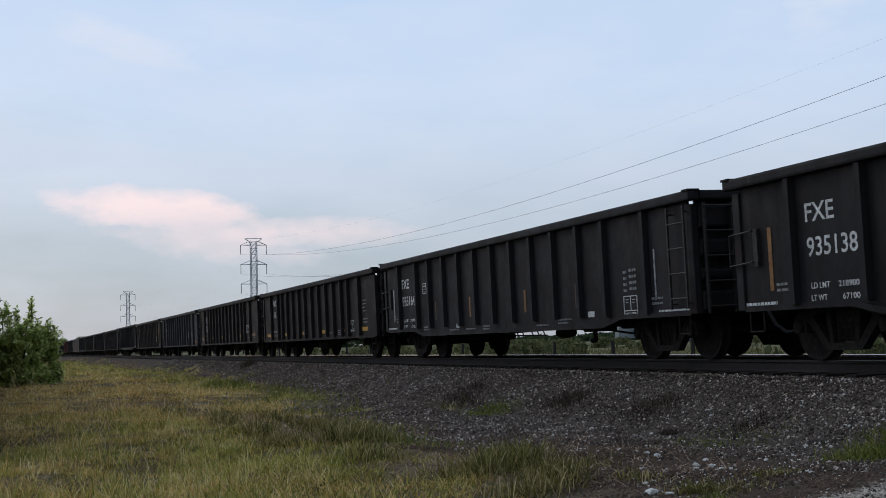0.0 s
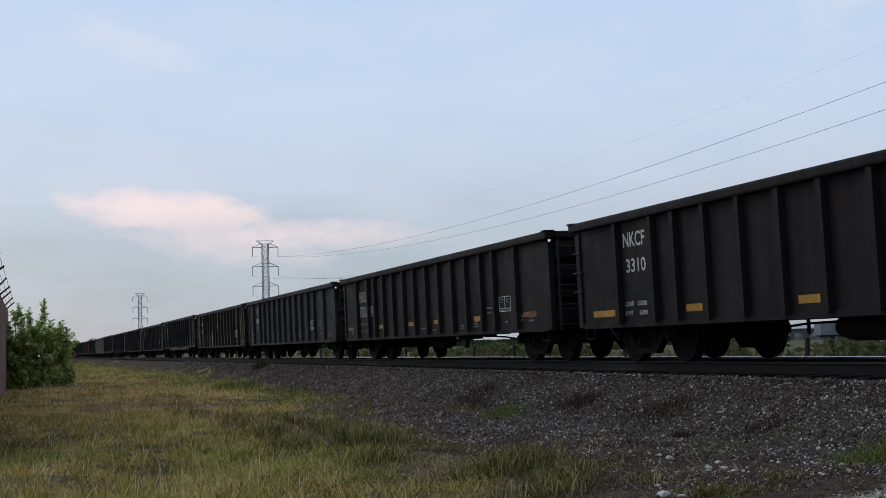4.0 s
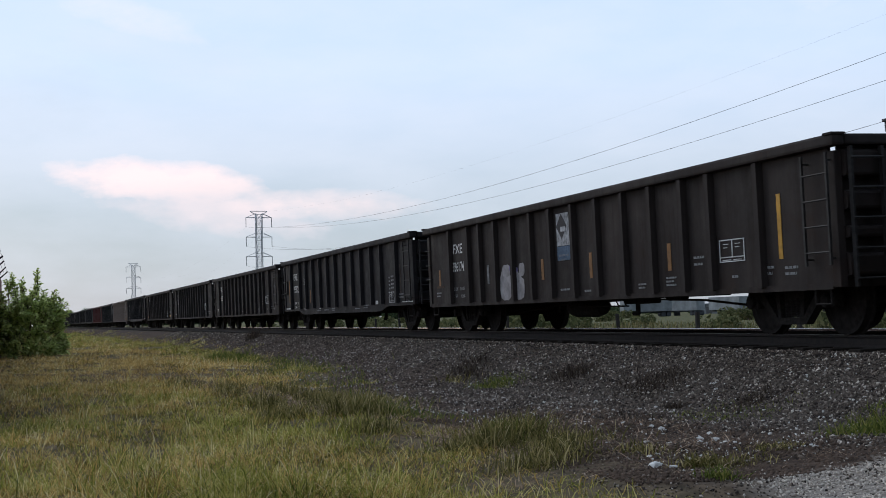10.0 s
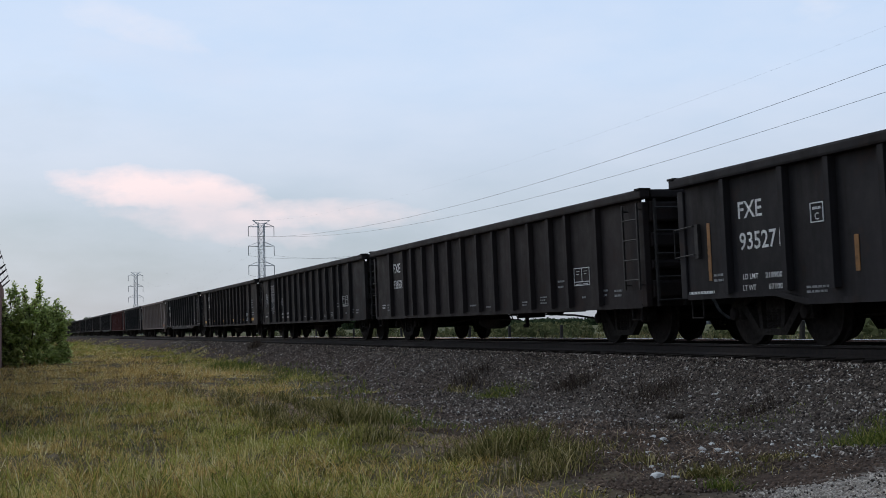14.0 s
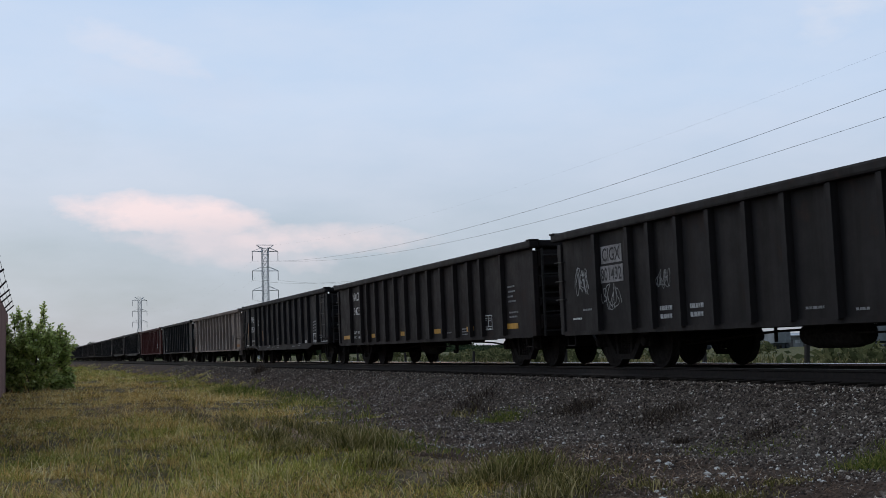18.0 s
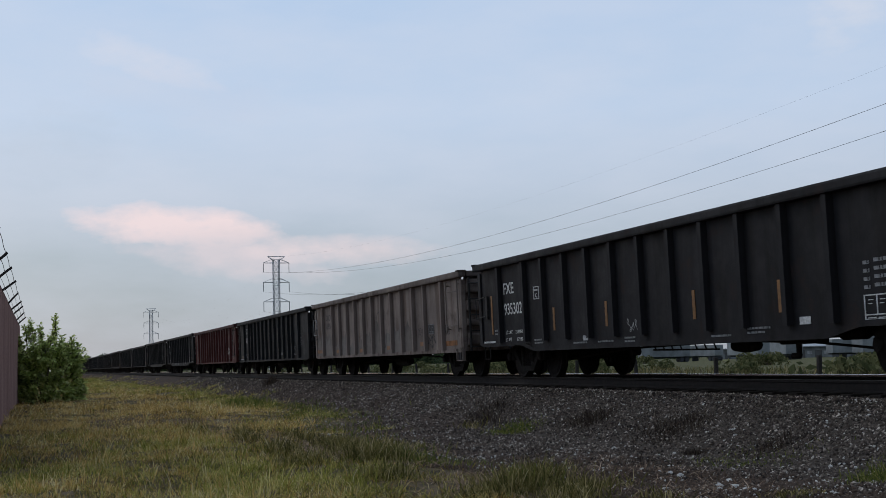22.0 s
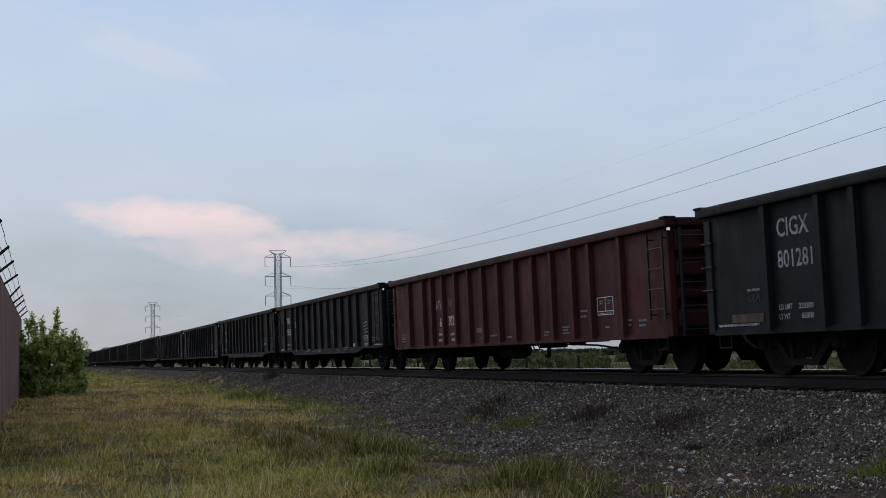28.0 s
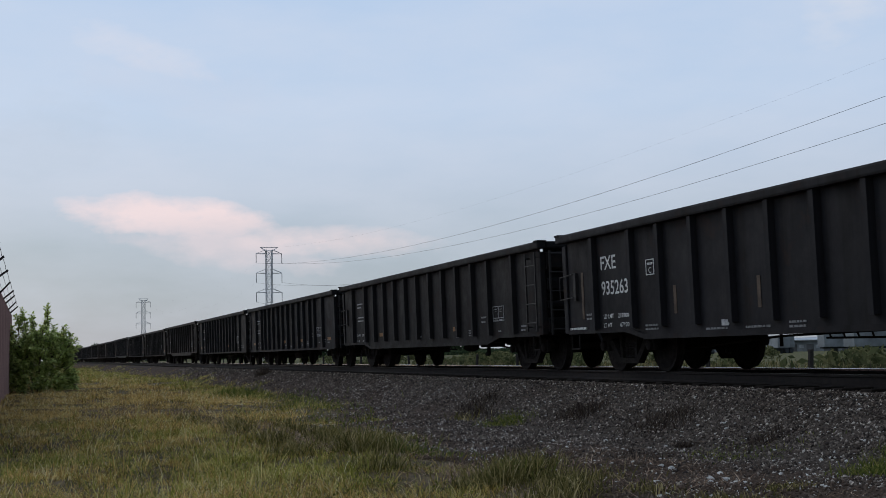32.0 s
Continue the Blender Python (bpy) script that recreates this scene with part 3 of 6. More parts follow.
def arched_blades(x, y, length, width, start, bend, rng, way=None):
    """Long blades that rise at an angle from upright and arch over towards their tips (angles in radians)."""
    n = len(x)
    out = rng.random(n) * 6.2832 if way is None else way
    across = out + 1.5708 + rng.normal(0, 0.5, n)
    w = np.stack([np.cos(across), np.sin(across), np.zeros(n)], 1) * (width * 0.5)[:, None]
    p = np.stack([x, y, ground_z(x, y) - 0.02], 1)
    rows = [p - w, p + w]
    for k, (ds, wide) in enumerate(((0.4, 0.95), (0.33, 0.7), (0.27, 0.0))):
        angle = start + bend * (0.2 + 0.4 * k)
        step = np.stack([np.sin(angle) * np.cos(out), np.sin(angle) * np.sin(out), np.cos(angle)], 1) * (ds * length)[:, None]
        p = p + step
        rows += [p - w * wide, p + w * wide] if wide else [p]
    v = np.stack(rows, 1).reshape(-1, 3)
    f = (np.array([(0, 1, 3), (0, 3, 2), (2, 3, 5), (2, 5, 4), (4, 5, 6)])[None] + 7 * np.arange(n)[:, None, None]).reshape(-1, 3)
    return v, f


# bare earth and trodden hollows in the grass: place, half widths, how bare
BARE = ((4.15, 19.4, 0.55, 1.7, 0.9), (3.95, 24.0, 0.6, 3.4, 0.65), (3.7, 29.5, 0.6, 3.0, 0.5), (4.2, 12.9, 0.7, 0.55, 0.75), (3.9, 17.2, 0.45, 0.9, 0.6), (4.75, 13.9, 0.5, 0.5, 0.6), (2.2, 33.0, 0.8, 2.5, 0.35))


def grass_cover(x, y):
    """How thick the grass stands, from 0 to 1."""
    cover = np.clip((grass_edge(y) - x) / 0.9 + 0.9 * (patches(x, y, 0.5, 1) - 0.5), 0, 1)
    for bx, by, rx, ry, bare in BARE:
        q = ((x - bx) / rx) ** 2 + ((y - by) / ry) ** 2
        cover = cover * (1 - bare * np.clip(1.6 - q + 0.8 * (patches(x, y, 0.35, 2) - 0.5), 0, 1))
    return cover


def calm(x, y):
    """Low growth, near 0, round the bare places and on the viewer's side of them."""
    c = np.ones_like(x)
    for bx, by, rx, ry, bare in BARE:
        d = np.hypot(bx, by)
        along, aside = (x * bx + y * by) / d - d, (x * by - y * bx) / d
        c = c * (1 - bare * np.clip(1.4 - (aside / (1.25 * rx)) ** 2, 0, 1) * np.clip(1.3 - ((along + 1.0) / (ry + 1.3)) ** 2, 0, 1))
    return c


def dryness(x, y):
    """0 for green, 1 for straw: dry towards the wall's far end, greener along the ballast and in patches."""
    d = 0.43 - 0.14 * np.clip((15 - y) / 4, 0, 1) * np.clip(x / 1.5, 0, 1) + 0.52 * np.clip((y - 17) / 14, 0, 1) * np.clip((6.6 - x) / 2.2, 0, 1) * np.clip((110 - y) / 60, 0.2, 1)
    d = d - 0.25 * np.clip((x - 5.4) / 1.5, 0, 1) - 0.2 * np.clip((y - 60) / 40, 0, 1)
    return d + 0.75 * (patches(x, y, 1.7, 5) - 0.5) + 0.6 * (patches(x, y, 0.55, 6) - 0.5)


def build_grass():
    rng = np.random.default_rng(5)
    # a short ragged under-layer
    n = 52000
    y = 6.5 * (260 / 6.5) ** rng.random(n)
    edge = grass_edge(y)
    x = -0.75 + (edge + 1.0) * rng.random(n) ** 0.85
    keep = rng.random(n) < np.clip(grass_cover(x, y), 0.06, 1)
    x, y = x[keep], y[keep]
    n = len(x)
    far = np.clip((y - 14) / 40, 0, 4.0)
    v, f = blade_field(x, y, 0.05 + 0.10 * rng.random(n), (0.006 + 0.008 * rng.random(n)) * (1 + 1.5 * far), 0.6 + 1.3 * rng.random(n), rng)
    stuff("undergrowth", v, f, UNDER, "short tangled olive grass under the taller blades", "grass")
    # tufts of long blades that arch outwards from their middles
    m = 6600
    ty = 7.5 * (190 / 7.5) ** (rng.random(m) ** 1.12)
    tx = -0.75 + (grass_edge(ty) + 1.0) * rng.random(m) ** 0.9
    keep = rng.random(m) < np.clip(grass_cover(tx, ty) * (0.15 + 1.4 * patches(tx, ty, 0.8, 7)), 0.015, 1)
    tx, ty = tx[keep], ty[keep]
    m = len(tx)
    tall = (0.11 + 0.26 * rng.random(m) ** 2.0) * (0.55 + 0.8 * patches(tx, ty, 1.3, 8)) * np.clip(0.62 + (grass_edge(ty) - tx) / 4.5, 0.5, 1.05) * (0.55 + 0.45 * calm(tx, ty))
    who = np.repeat(np.arange(m), 38)
    k = len(who)
    spread = (0.05 + 0.10 * rng.random(m))[who] * (1 + np.clip((ty[who] - 20) / 40, 0, 2.5))
    dx, dy = rng.normal(size=k) * spread, rng.normal(size=k) * spread
    x, y = tx[who] + dx, ty[who] + dy
    length = tall[who] * (0.55 + 0.75 * rng.random(k))
    way = np.arctan2(dy, dx) + rng.normal(0, 0.9, k)
    # thinner growth round the viewer
    n = 9000
    x4, y4 = -0.75 + 4.6 * rng.random(n), -12 + 19.5 * rng.random(n)
    away = np.hypot(x4, y4) > 0.9
    x, y = np.concatenate([x, x4[away]]), np.concatenate([y, y4[away]])
    length, way = np.concatenate([length, 0.1 + 0.16 * rng.random(away.sum())]), np.concatenate([way, 6.2832 * rng.random(away.sum())])
    keep = x > -0.78
    x, y, length, way = x[keep], y[keep], length[keep], way[keep]
    n = len(x)
    far = np.clip((y - 13) / 40, 0, 4.0)
    width = (0.0034 + 0.0046 * rng.random(n)) * (1 + 1.7 * far)
    start, bend = np.abs(rng.normal(0.22, 0.3, n)), 0.6 + 3.0 * rng.random(n) ** 1.1
    dry = dryness(x, y) + rng.normal(0, 0.22, n)
    pale = rng.random(n) < 0.05 + 0.06 * np.clip(dry, 0, 1)
    for name, pick, mat, label in (("green_grass", (dry < 0.5) & ~pale, GRASS, "rank olive green grass with arching blades"),
                                   ("dry_grass", (dry >= 0.5) & ~pale, DRY, "half-dry tan grass beside the railway"),
                                   ("straw_stalks", pale, STRAW, "pale bleached blades standing in the grass")):
        v, f = arched_blades(x[pick], y[pick], length[pick] * (1.12 if mat is STRAW else 1), width[pick], start[pick], bend[pick], rng, way[pick])
        stuff(name, v, f, mat, label, "grass")
    # flattened dead thatch over the bare places and along the ragged edge of the grass
    xs, ys = [], []
    for bx, by, rx, ry, bare in BARE:
        c = int(2400 * rx * ry) + 350
        xs.append(bx + 0.8 * rx * rng.normal(size=c))
        ys.append(by + 0.8 * ry * rng.normal(size=c))
    c = 5000
    ye = 8.8 * (34 / 8.8) ** rng.random(c)
    xs.append(grass_edge(ye) + 0.35 - 1.3 * rng.random(c))
    ys.append(ye)
    c = 2600
    xs.append(4.9 + 1.7 * rng.random(c))
    ys.append(9.0 + 5.0 * rng.random(c))
    c = 3000
    ye = rng.uniform(13, 24, c)
    xs.append(grass_edge(ye) + rng.normal(0, 0.5, c))
    ys.append(ye)
    x, y = np.concatenate(xs), np.concatenate(ys)
    keep = patches(x, y, 0.4, 12) > 0.35
    x, y = x[keep], y[keep]
    n = len(x)
    v, f = arched_blades(x, y, 0.10 + 0.2 * rng.random(n), 0.006 + 0.006 * rng.random(n), 0.9 + 0.5 * rng.random(n), 0.3 + 0.5 * rng.random(n), rng)
    stuff("dead_thatch", v, f, THATCH, "flattened pinkish brown dead grass on bare earth", "grass")


build_grass()


def build_weeds():
    rng = np.random.default_rng(15)
    # place, half widths, count, height
    for name, mat, label, spots in (
            ("green_weeds", GREEN, "low fresh green weeds growing through the ballast",
             ((6.6, 42.0, 0.7, 1.6, 500, 0.36), (7.3, 36.0, 0.8, 4.0, 300, 0.18), (6.6, 30.0, 0.9, 3.6, 330, 0.17), (6.0, 25.2, 0.8, 2.2, 260, 0.14), (5.6, 22.6, 0.6, 1.4, 160, 0.13),
              (7.78, 20.6, 0.36, 0.7, 1000, 0.09), (7.55, 10.1, 0.4, 0.4, 900, 0.13), (8.0, 10.4, 0.35, 0.5, 500, 0.12), (7.5, 12.9, 0.6, 0.7, 330, 0.07), (7.9, 12.4, 0.5, 0.5, 160, 0.06),
              (4.54, 15.8, 0.40, 0.5, 260, 0.26), (4.7, 12.2, 0.3, 0.3, 240, 0.24), (5.09, 8.7, 0.14, 0.12, 160, 0.12), (4.95, 15.2, 0.5, 0.6, 120, 0.14))),
            ("dry_tufts", TUFT, "tufts of half-dry grass at the edge of the gravel",
             ((4.75, 12.2, 0.42, 0.4, 800, 0.26), (4.35, 11.9, 0.4, 0.4, 500, 0.22), (4.15, 15.6, 0.4, 0.5, 500, 0.26), (3.9, 15.7, 0.25, 0.3, 420, 0.3), (5.41, 9.49, 0.22, 0.16, 420, 0.13), (5.75, 9.5, 0.3, 0.2, 160, 0.09), (6.31, 9.87, 0.3, 0.2, 200, 0.08), (5.0, 11.4, 0.5, 0.3, 420, 0.16),
              (5.2, 10.2, 0.25, 0.3, 130, 0.12), (7.6, 22.2, 0.3, 0.7, 90, 0.18), (4.3, 18.2, 0.3, 0.4, 420, 0.24), (4.6, 20.6, 0.35, 0.7, 420, 0.22), (3.55, 19.2, 0.3, 0.6, 360, 0.24), (3.45, 21.8, 0.3, 0.8, 300, 0.22), (4.55, 17.2, 0.25, 0.3, 300, 0.24), (4.0, 25.6, 0.3, 0.8, 260, 0.2), (3.3, 27.5, 0.3, 1.0, 260, 0.22), (4.6, 23.2, 0.4, 0.8, 300, 0.2), (3.7, 13.7, 0.3, 0.3, 360, 0.22), (3.3, 16.4, 0.4, 0.5, 420, 0.24), (4.6, 10.6, 0.3, 0.3, 300, 0.18), (4.2, 10.2, 0.4, 0.3, 360, 0.2), (5.25, 18.6, 0.5, 0.6, 240, 0.12), (5.2, 13.2, 0.4, 0.6, 220, 0.13))),
            ("brown_weeds", STALK, "dry brown weed stalks in the ballast",
             ((8.29, 18.64, 0.34, 0.6, 330, 0.17), (8.29, 15.8, 0.5, 0.75, 520, 0.15), (8.0, 22.6, 0.35, 1.0, 230, 0.22), (8.5, 23.5, 0.3, 0.7, 120, 0.18), (9.0, 51.0, 0.25, 0.5, 200, 0.3), (7.68, 14.2, 0.14, 0.14, 200, 0.11),
              (8.05, 13.0, 0.25, 0.25, 160, 0.12), (6.5, 13.0, 0.4, 0.8, 90, 0.14)))):
        xs, ys, hs = [], [], []
        for x, y, rx, ry, n, h in spots:
            xs.append(x + rx * rng.normal(size=n) * 0.5)
            ys.append(y + ry * rng.normal(size=n) * 0.5)
            hs.append(h * (0.5 + 0.8 * rng.random(n)))
        x, y, h = np.concatenate(xs), np.concatenate(ys), np.concatenate(hs)
        n = len(x)
        far = 1 + np.clip((y - 16) / 25, 0, 1.5)
        v, f = arched_blades(x, y, h * 1.15, (0.006 + 0.008 * rng.random(n)) * far, np.abs(rng.normal(0.25, 0.25, n)), 0.3 + 1.3 * rng.random(n), rng)
        stuff(name, v, f, mat, label, "weeds")


build_weeds()


# ---- gondola wagons ----
L2, CHORD = 8.3, 2.5
POSTS_A = [L2 - d for d in (1.48, 2.95, 3.96, 5.03, 6.08, 7.14, 8.2, 9.28, 10.33, 11.38, 12.48, 13.52, 15.0)]
POSTS_B = [L2 - d for d in (1.8, 3.08, 3.82, 4.75, 5.72, 6.72, 7.68, 8.7, 9.7, 10.72, 11.7, 12.7, 13.5, 14.78)]
BOGIE_Y = 6.45


def build_bogie():
    bogie = part("bogie", box(bmesh.new(), -1.02, 1.02, -0.2, 0.2, 0.42, 0.68, 0.03), IRON)
    for sx in (-1, 1):
        bm = bmesh.new()
        x0, x1 = (0.94, 1.08) if sx > 0 else (-1.08, -0.94)
        prism(bm, [(-1.02, 0.53), (-0.74, 0.53), (-0.42, 0.66), (0.42, 0.66), (0.74, 0.53), (1.02, 0.53), (0.98, 0.62), (0.72, 0.66), (0.42, 0.78), (-0.42, 0.78), (-0.72, 0.66), (-0.98, 0.62)], "x", x0, x1)
        prism(bm, [(-0.78, 0.55), (-0.62, 0.58), (-0.30, 0.24), (0.30, 0.24), (0.62, 0.58), (0.78, 0.55), (0.36, 0.15), (-0.36, 0.15)], "x", x0 + 0.01, x1 - 0.01)
        for k in (-1, 1):
            prism(bm, [(k * 0.30, 0.24), (k * 0.22, 0.24), (k * 0.26, 0.66), (k * 0.36, 0.66)], "x", x0 + 0.02, x1 - 0.02)
            box(bm, x0 - 0.01, x1 + 0.01, k * 0.889 - 0.14, k * 0.889 + 0.14, 0.37, 0.55, 0.02)
        part("side_frame", bm, IRON, bogie)
        for k in (-1, 1):
            bm = bmesh.new()
            lathe(bm, [(-0.03, 0.07), (0.02, 0.095), (0.05, 0.085), (0.06, 0.04)], 0, 14)
            put(part("bearing_cap", bm, WHEEL, bogie), pose(sx * 1.09, k * 0.889, 0.457, 0, 0, 0 if sx > 0 else 180))
        for dy in (-0.13, 0.0, 0.13):
            zig = [(0.02 * i, 0.055 if i % 2 else 0.04) for i in range(14)]
            put(part("spring", lathe(bmesh.new(), zig, 0, 10), WHEEL, bogie), pose(sx * 1.0, dy, 0.51, 0, 90, 0))
        part("brake_beam", box(bmesh.new(), -0.75, 0.75, sx * 0.36 - 0.04, sx * 0.36 + 0.04, 0.33, 0.42, 0.015), IRON, bogie)
    bm = bmesh.new()
    for sx in (-1, 1):
        lathe(bm, [(0.0, 0.13), (0.0, 0.34), (0.012, 0.40), (0.0, 0.455), (0.09, 0.46), (0.105, 0.487), (0.135, 0.485), (0.135, 0.40), (0.11, 0.34), (0.12, 0.13)] if sx < 0 else
              [(-0.12, 0.13), (-0.11, 0.34), (-0.135, 0.40), (-0.135, 0.485), (-0.105, 0.487), (-0.09, 0.46), (0.0, 0.455), (-0.012, 0.40), (0.0, 0.34), (0.0, 0.13)], sx * 0.83, 30)
    lathe(bm, [(-1.05, 0.07), (1.05, 0.07)], 0, 12)
    first = put(part("wheelset", bm, WHEEL, bogie), pose(0, -0.889, 0.457))
    twin(first, pose(0, 0.889, 0.457), bogie)
    return bogie


def side_ladder(car, sx, low, top=2.33, ends=(0.12, 0.62), rungs=4):
    """Two flat stiles with rungs between them, standing off the side near its end."""
    bm = bmesh.new()
    for k in ends:
        y = sx * (8.2 - k)
        box(bm, *sorted((sx * 1.53, sx * 1.56)), y - 0.02, y + 0.02, low + 0.08, top)
        for z in (low + 0.16, top - 0.1):
            rod(bm, (sx * 1.44, y, z), (sx * 1.54, y, z), 0.014)
    for i in range(rungs):
        z = low + 0.24 + (top - low - 0.5) / max(1, rungs - 1) * i
        rod(bm, (sx * 1.55, sx * (8.2 - ends[0]), z), (sx * 1.55, sx * (8.2 - ends[1]), z), 0.014)
    return part("side_ladder", bm, LADDER, car)


def build_gondola(belly, posts, tank_y, tank_half, tank_r):
    car = thing("gondola_wagon", pose(0, 0, 0), "gondola", "freight wagon", "wagons of the train")
    chord = CHORD + (0.03 if belly else 0.0)
    low, end_low = (0.58, 0.71) if belly else (0.62, 0.62)
    outline = [(-8.03, end_low), (-5.7, end_low), (-5.0, low), (5.0, low), (5.7, end_low), (8.03, end_low), (8.03, chord - 0.1), (-8.03, chord - 0.1)]
    if not belly:
        outline = [(-8.03, low), (8.03, low), (8.03, chord - 0.1), (-8.03, chord - 0.1)]
    for sx in (-1, 1):
        x0, x1 = sorted((sx * 1.40, sx * 1.44))
        part("side_wall", prism(bmesh.new(), outline, "x", x0, x1), PAINT, car)
        bm = bmesh.new()
        for a, b in zip(outline[:-2], outline[1:-2]):
            prism(bm, [(a[0], a[1] - 0.02), (b[0], b[1] - 0.02), (b[0], b[1] + 0.06), (a[0], a[1] + 0.06)], "x", sx * 1.442, sx * 1.475)
        part("side_sill", bm, PAINT, car)
        xa, xb = sorted((sx * 1.38, sx * 1.565))
        part("top_chord", box(bmesh.new(), xa, xb, -L2, L2, chord - 0.15, chord, 0.035), PAINT, car)
        first = None
        for y in posts:
            bottom = end_low if abs(y) > 5.7 else (low if abs(y) < 5.0 else end_low - (end_low - low) * (5.7 - abs(y)) / 0.7)
            if first is None:
                bm = bmesh.new()
                prism(bm, [(sx * 1.44, -0.075), (sx * 1.535, -0.055), (sx * 1.535, 0.055), (sx * 1.44, 0.075)], "z", end_low + 0.045, chord - 0.152)
                first = put(part("side_post", bm, PAINT, car), pose(0, y, 0))
            else:
                twin(first, pose(0, y, 0), car)
    for sy in (-1, 1):
        ya, yb = sorted((sy * 8.08, sy * 8.12))
        part("end_wall", box(bmesh.new(), -1.365, 1.365, ya, yb, end_low, chord - 0.1), PAINT, car)
        ya, yb = sorted((sy * 8.12, sy * (L2 - 0.002)))
        part("end_chord", box(bmesh.new(), -1.375, 1.375, ya, yb, chord - 0.14, chord - 0.004, 0.03), PAINT, car)
        # broad pressed ribs with dark hollows between them
        for z0, z1 in ((0.74, 1.05), (1.20, 1.38), (1.55, 1.82), (1.96, 2.33)):
            prof = [(sy * 8.12, z0), (sy * 8.25, z0 + 0.03), (sy * 8.265, z0 + 0.06), (sy * 8.265, z1 - 0.06), (sy * 8.25, z1 - 0.03), (sy * 8.12, z1)]
            bm = bmesh.new()
            prism(bm, prof, "x", -1.36, 1.36)
            part("end_rib", bm, PAINT, car)
        for sx in (-1, 1):
            a, b = sorted((sx * 1.37, sx * 1.478))
            part("corner_post", box(bmesh.new(), a, b, *sorted((sy * 8.032, sy * 8.2)), end_low, chord - 0.2, 0.015), PAINT, car)
            part("corner_cap", box(bmesh.new(), *sorted((sx * 1.37, sx * 1.58)), *sorted((sy * 8.12, sy * (L2 + 0.012))), chord - 0.02, chord + 0.016, 0.012), PAINT, car)
        bm = bmesh.new()
        box(bm, -0.16, 0.16, *sorted((sy * 8.0, sy * 8.42)), 0.72, 0.98, 0.02)
        prism(bm, [(-0.12, 0.76), (0.14, 0.76), (0.16, 0.99), (-0.1, 0.99)], "y", *sorted((sy * 8.42, sy * 8.72)))
        part("coupler", bm, IRON, car)
        # air hose with a bright coupling
        hose = part("air_hose", path_rod(bmesh.new(), [(0.42 * sy, sy * 8.3, 0.82), (0.42 * sy, sy * 8.42, 0.72), (0.36 * sy, sy * 8.52, 0.5), (0.25 * sy, sy * 8.62, 0.38), (0.1 * sy, sy * 8.7, 0.40)], 0.025), RUBBER, car)
        part("hose_coupling", box(bmesh.new(), 0.5 * sy - 0.04, 0.5 * sy + 0.05, *sorted((sy * 8.28, sy * 8.40)), 0.74, 0.83, 0.015), BRIGHT, hose, "bright metal coupling")
    # ladders on one corner of the sides and ends, grab irons at the other corner
    for sx in (-1, 1):
        sy = sx
        if belly:
            side_ladder(car, sx, end_low)
        bm = bmesh.new()
        for k in (0.02, 0.47):
            box(bm, *sorted((sx * (1.36 - k), sx * (1.325 - k))), *sorted((sy * 8.28, sy * 8.345)), end_low, 2.34)
        for i in range(5):
            z = end_low + 0.10 + 0.37 * i
            rod(bm, (sx * 1.34, sy * 8.345, z), (sx * 0.87, sy * 8.345, z), 0.017)
        part("end_ladder", bm, LADDER, car)
        bm = bmesh.new()
        y0, y1 = -sy * 8.28, -sy * 7.72
        if belly:
            path_rod(bm, [(sx * 1.44, y0, 1.33), (sx * 1.51, y0, 1.33), (sx * 1.51, y0, 1.75), (sx * 1.44, y0, 1.75)], 0.012)
            path_rod(bm, [(sx * 1.51, y0, 1.33), (sx * 1.51, y1, 1.36), (sx * 1.44, y1, 1.36)], 0.012)
            path_rod(bm, [(sx * 1.51, y0, 1.75), (sx * 1.51, y1, 1.78), (sx * 1.44, y1, 1.78)], 0.012)
            box(bm, *sorted((sx * 1.44, sx * 1.49)), *sorted((y1, y1 + sy * 0.1)), 1.30, 1.80)
        else:
            for z in (1.27, 1.61, 1.96):
                path_rod(bm, [(sx * 1.44, y0, z), (sx * 1.50, y0, z), (sx * 1.50, y0 + sy * 0.32, z), (sx * 1.44, y0 + sy * 0.32, z)], 0.012)
        part("grab_iron", bm, LADDER, car)
        for e in (-1, 1):
            part("foot_step", path_rod(bmesh.new(), [(sx * 1.45, e * 7.95, end_low), (sx * 1.45, e * 7.95, 0.42), (sx * 1.45, e * 7.62, 0.42), (sx * 1.45, e * 7.62, end_low)], 0.014), IRON, car)
    part("floor", box(bmesh.new(), -1.395, 1.395, -8.02, 8.02, 0.96, 1.02), PAINT, car, "rusty steel floor")
    part("centre_sill", box(bmesh.new(), -0.2, 0.2, -8.0, 8.0, 0.60, 0.955, 0.02), IRON, car)
    for y in (-BOGIE_Y, BOGIE_Y):
        part("body_bolster", prism(bmesh.new(), [(-1.38, 0.95), (-1.38, 0.82), (-0.4, 0.69), (0.4, 0.69), (1.38, 0.82), (1.38, 0.95)], "y", y - 0.16, y + 0.16), IRON, car)
    first = None
    for i in range(8):
        y = -4.55 + i * 1.3
        if first is None:
            first = put(part("cross_bearer", prism(bmesh.new(), [(-1.38, 0.95), (-1.38, 0.84), (-0.3, 0.66), (0.3, 0.66), (1.38, 0.84), (1.38, 0.95)], "y", -0.05, 0.05), IRON, car), pose(0, y, 0))
        else:
            twin(first, pose(0, y, 0), car)
    box_y = -3.4 if belly else -1.55
    bm = lathe(bmesh.new(), [(-tank_half, 0.04), (0.03 - tank_half, 0.75 * tank_r), (0.3 - tank_half, tank_r), (tank_half - 0.3, tank_r), (tank_half - 0.03, 0.75 * tank_r), (tank_half, 0.04)], 0, 18)
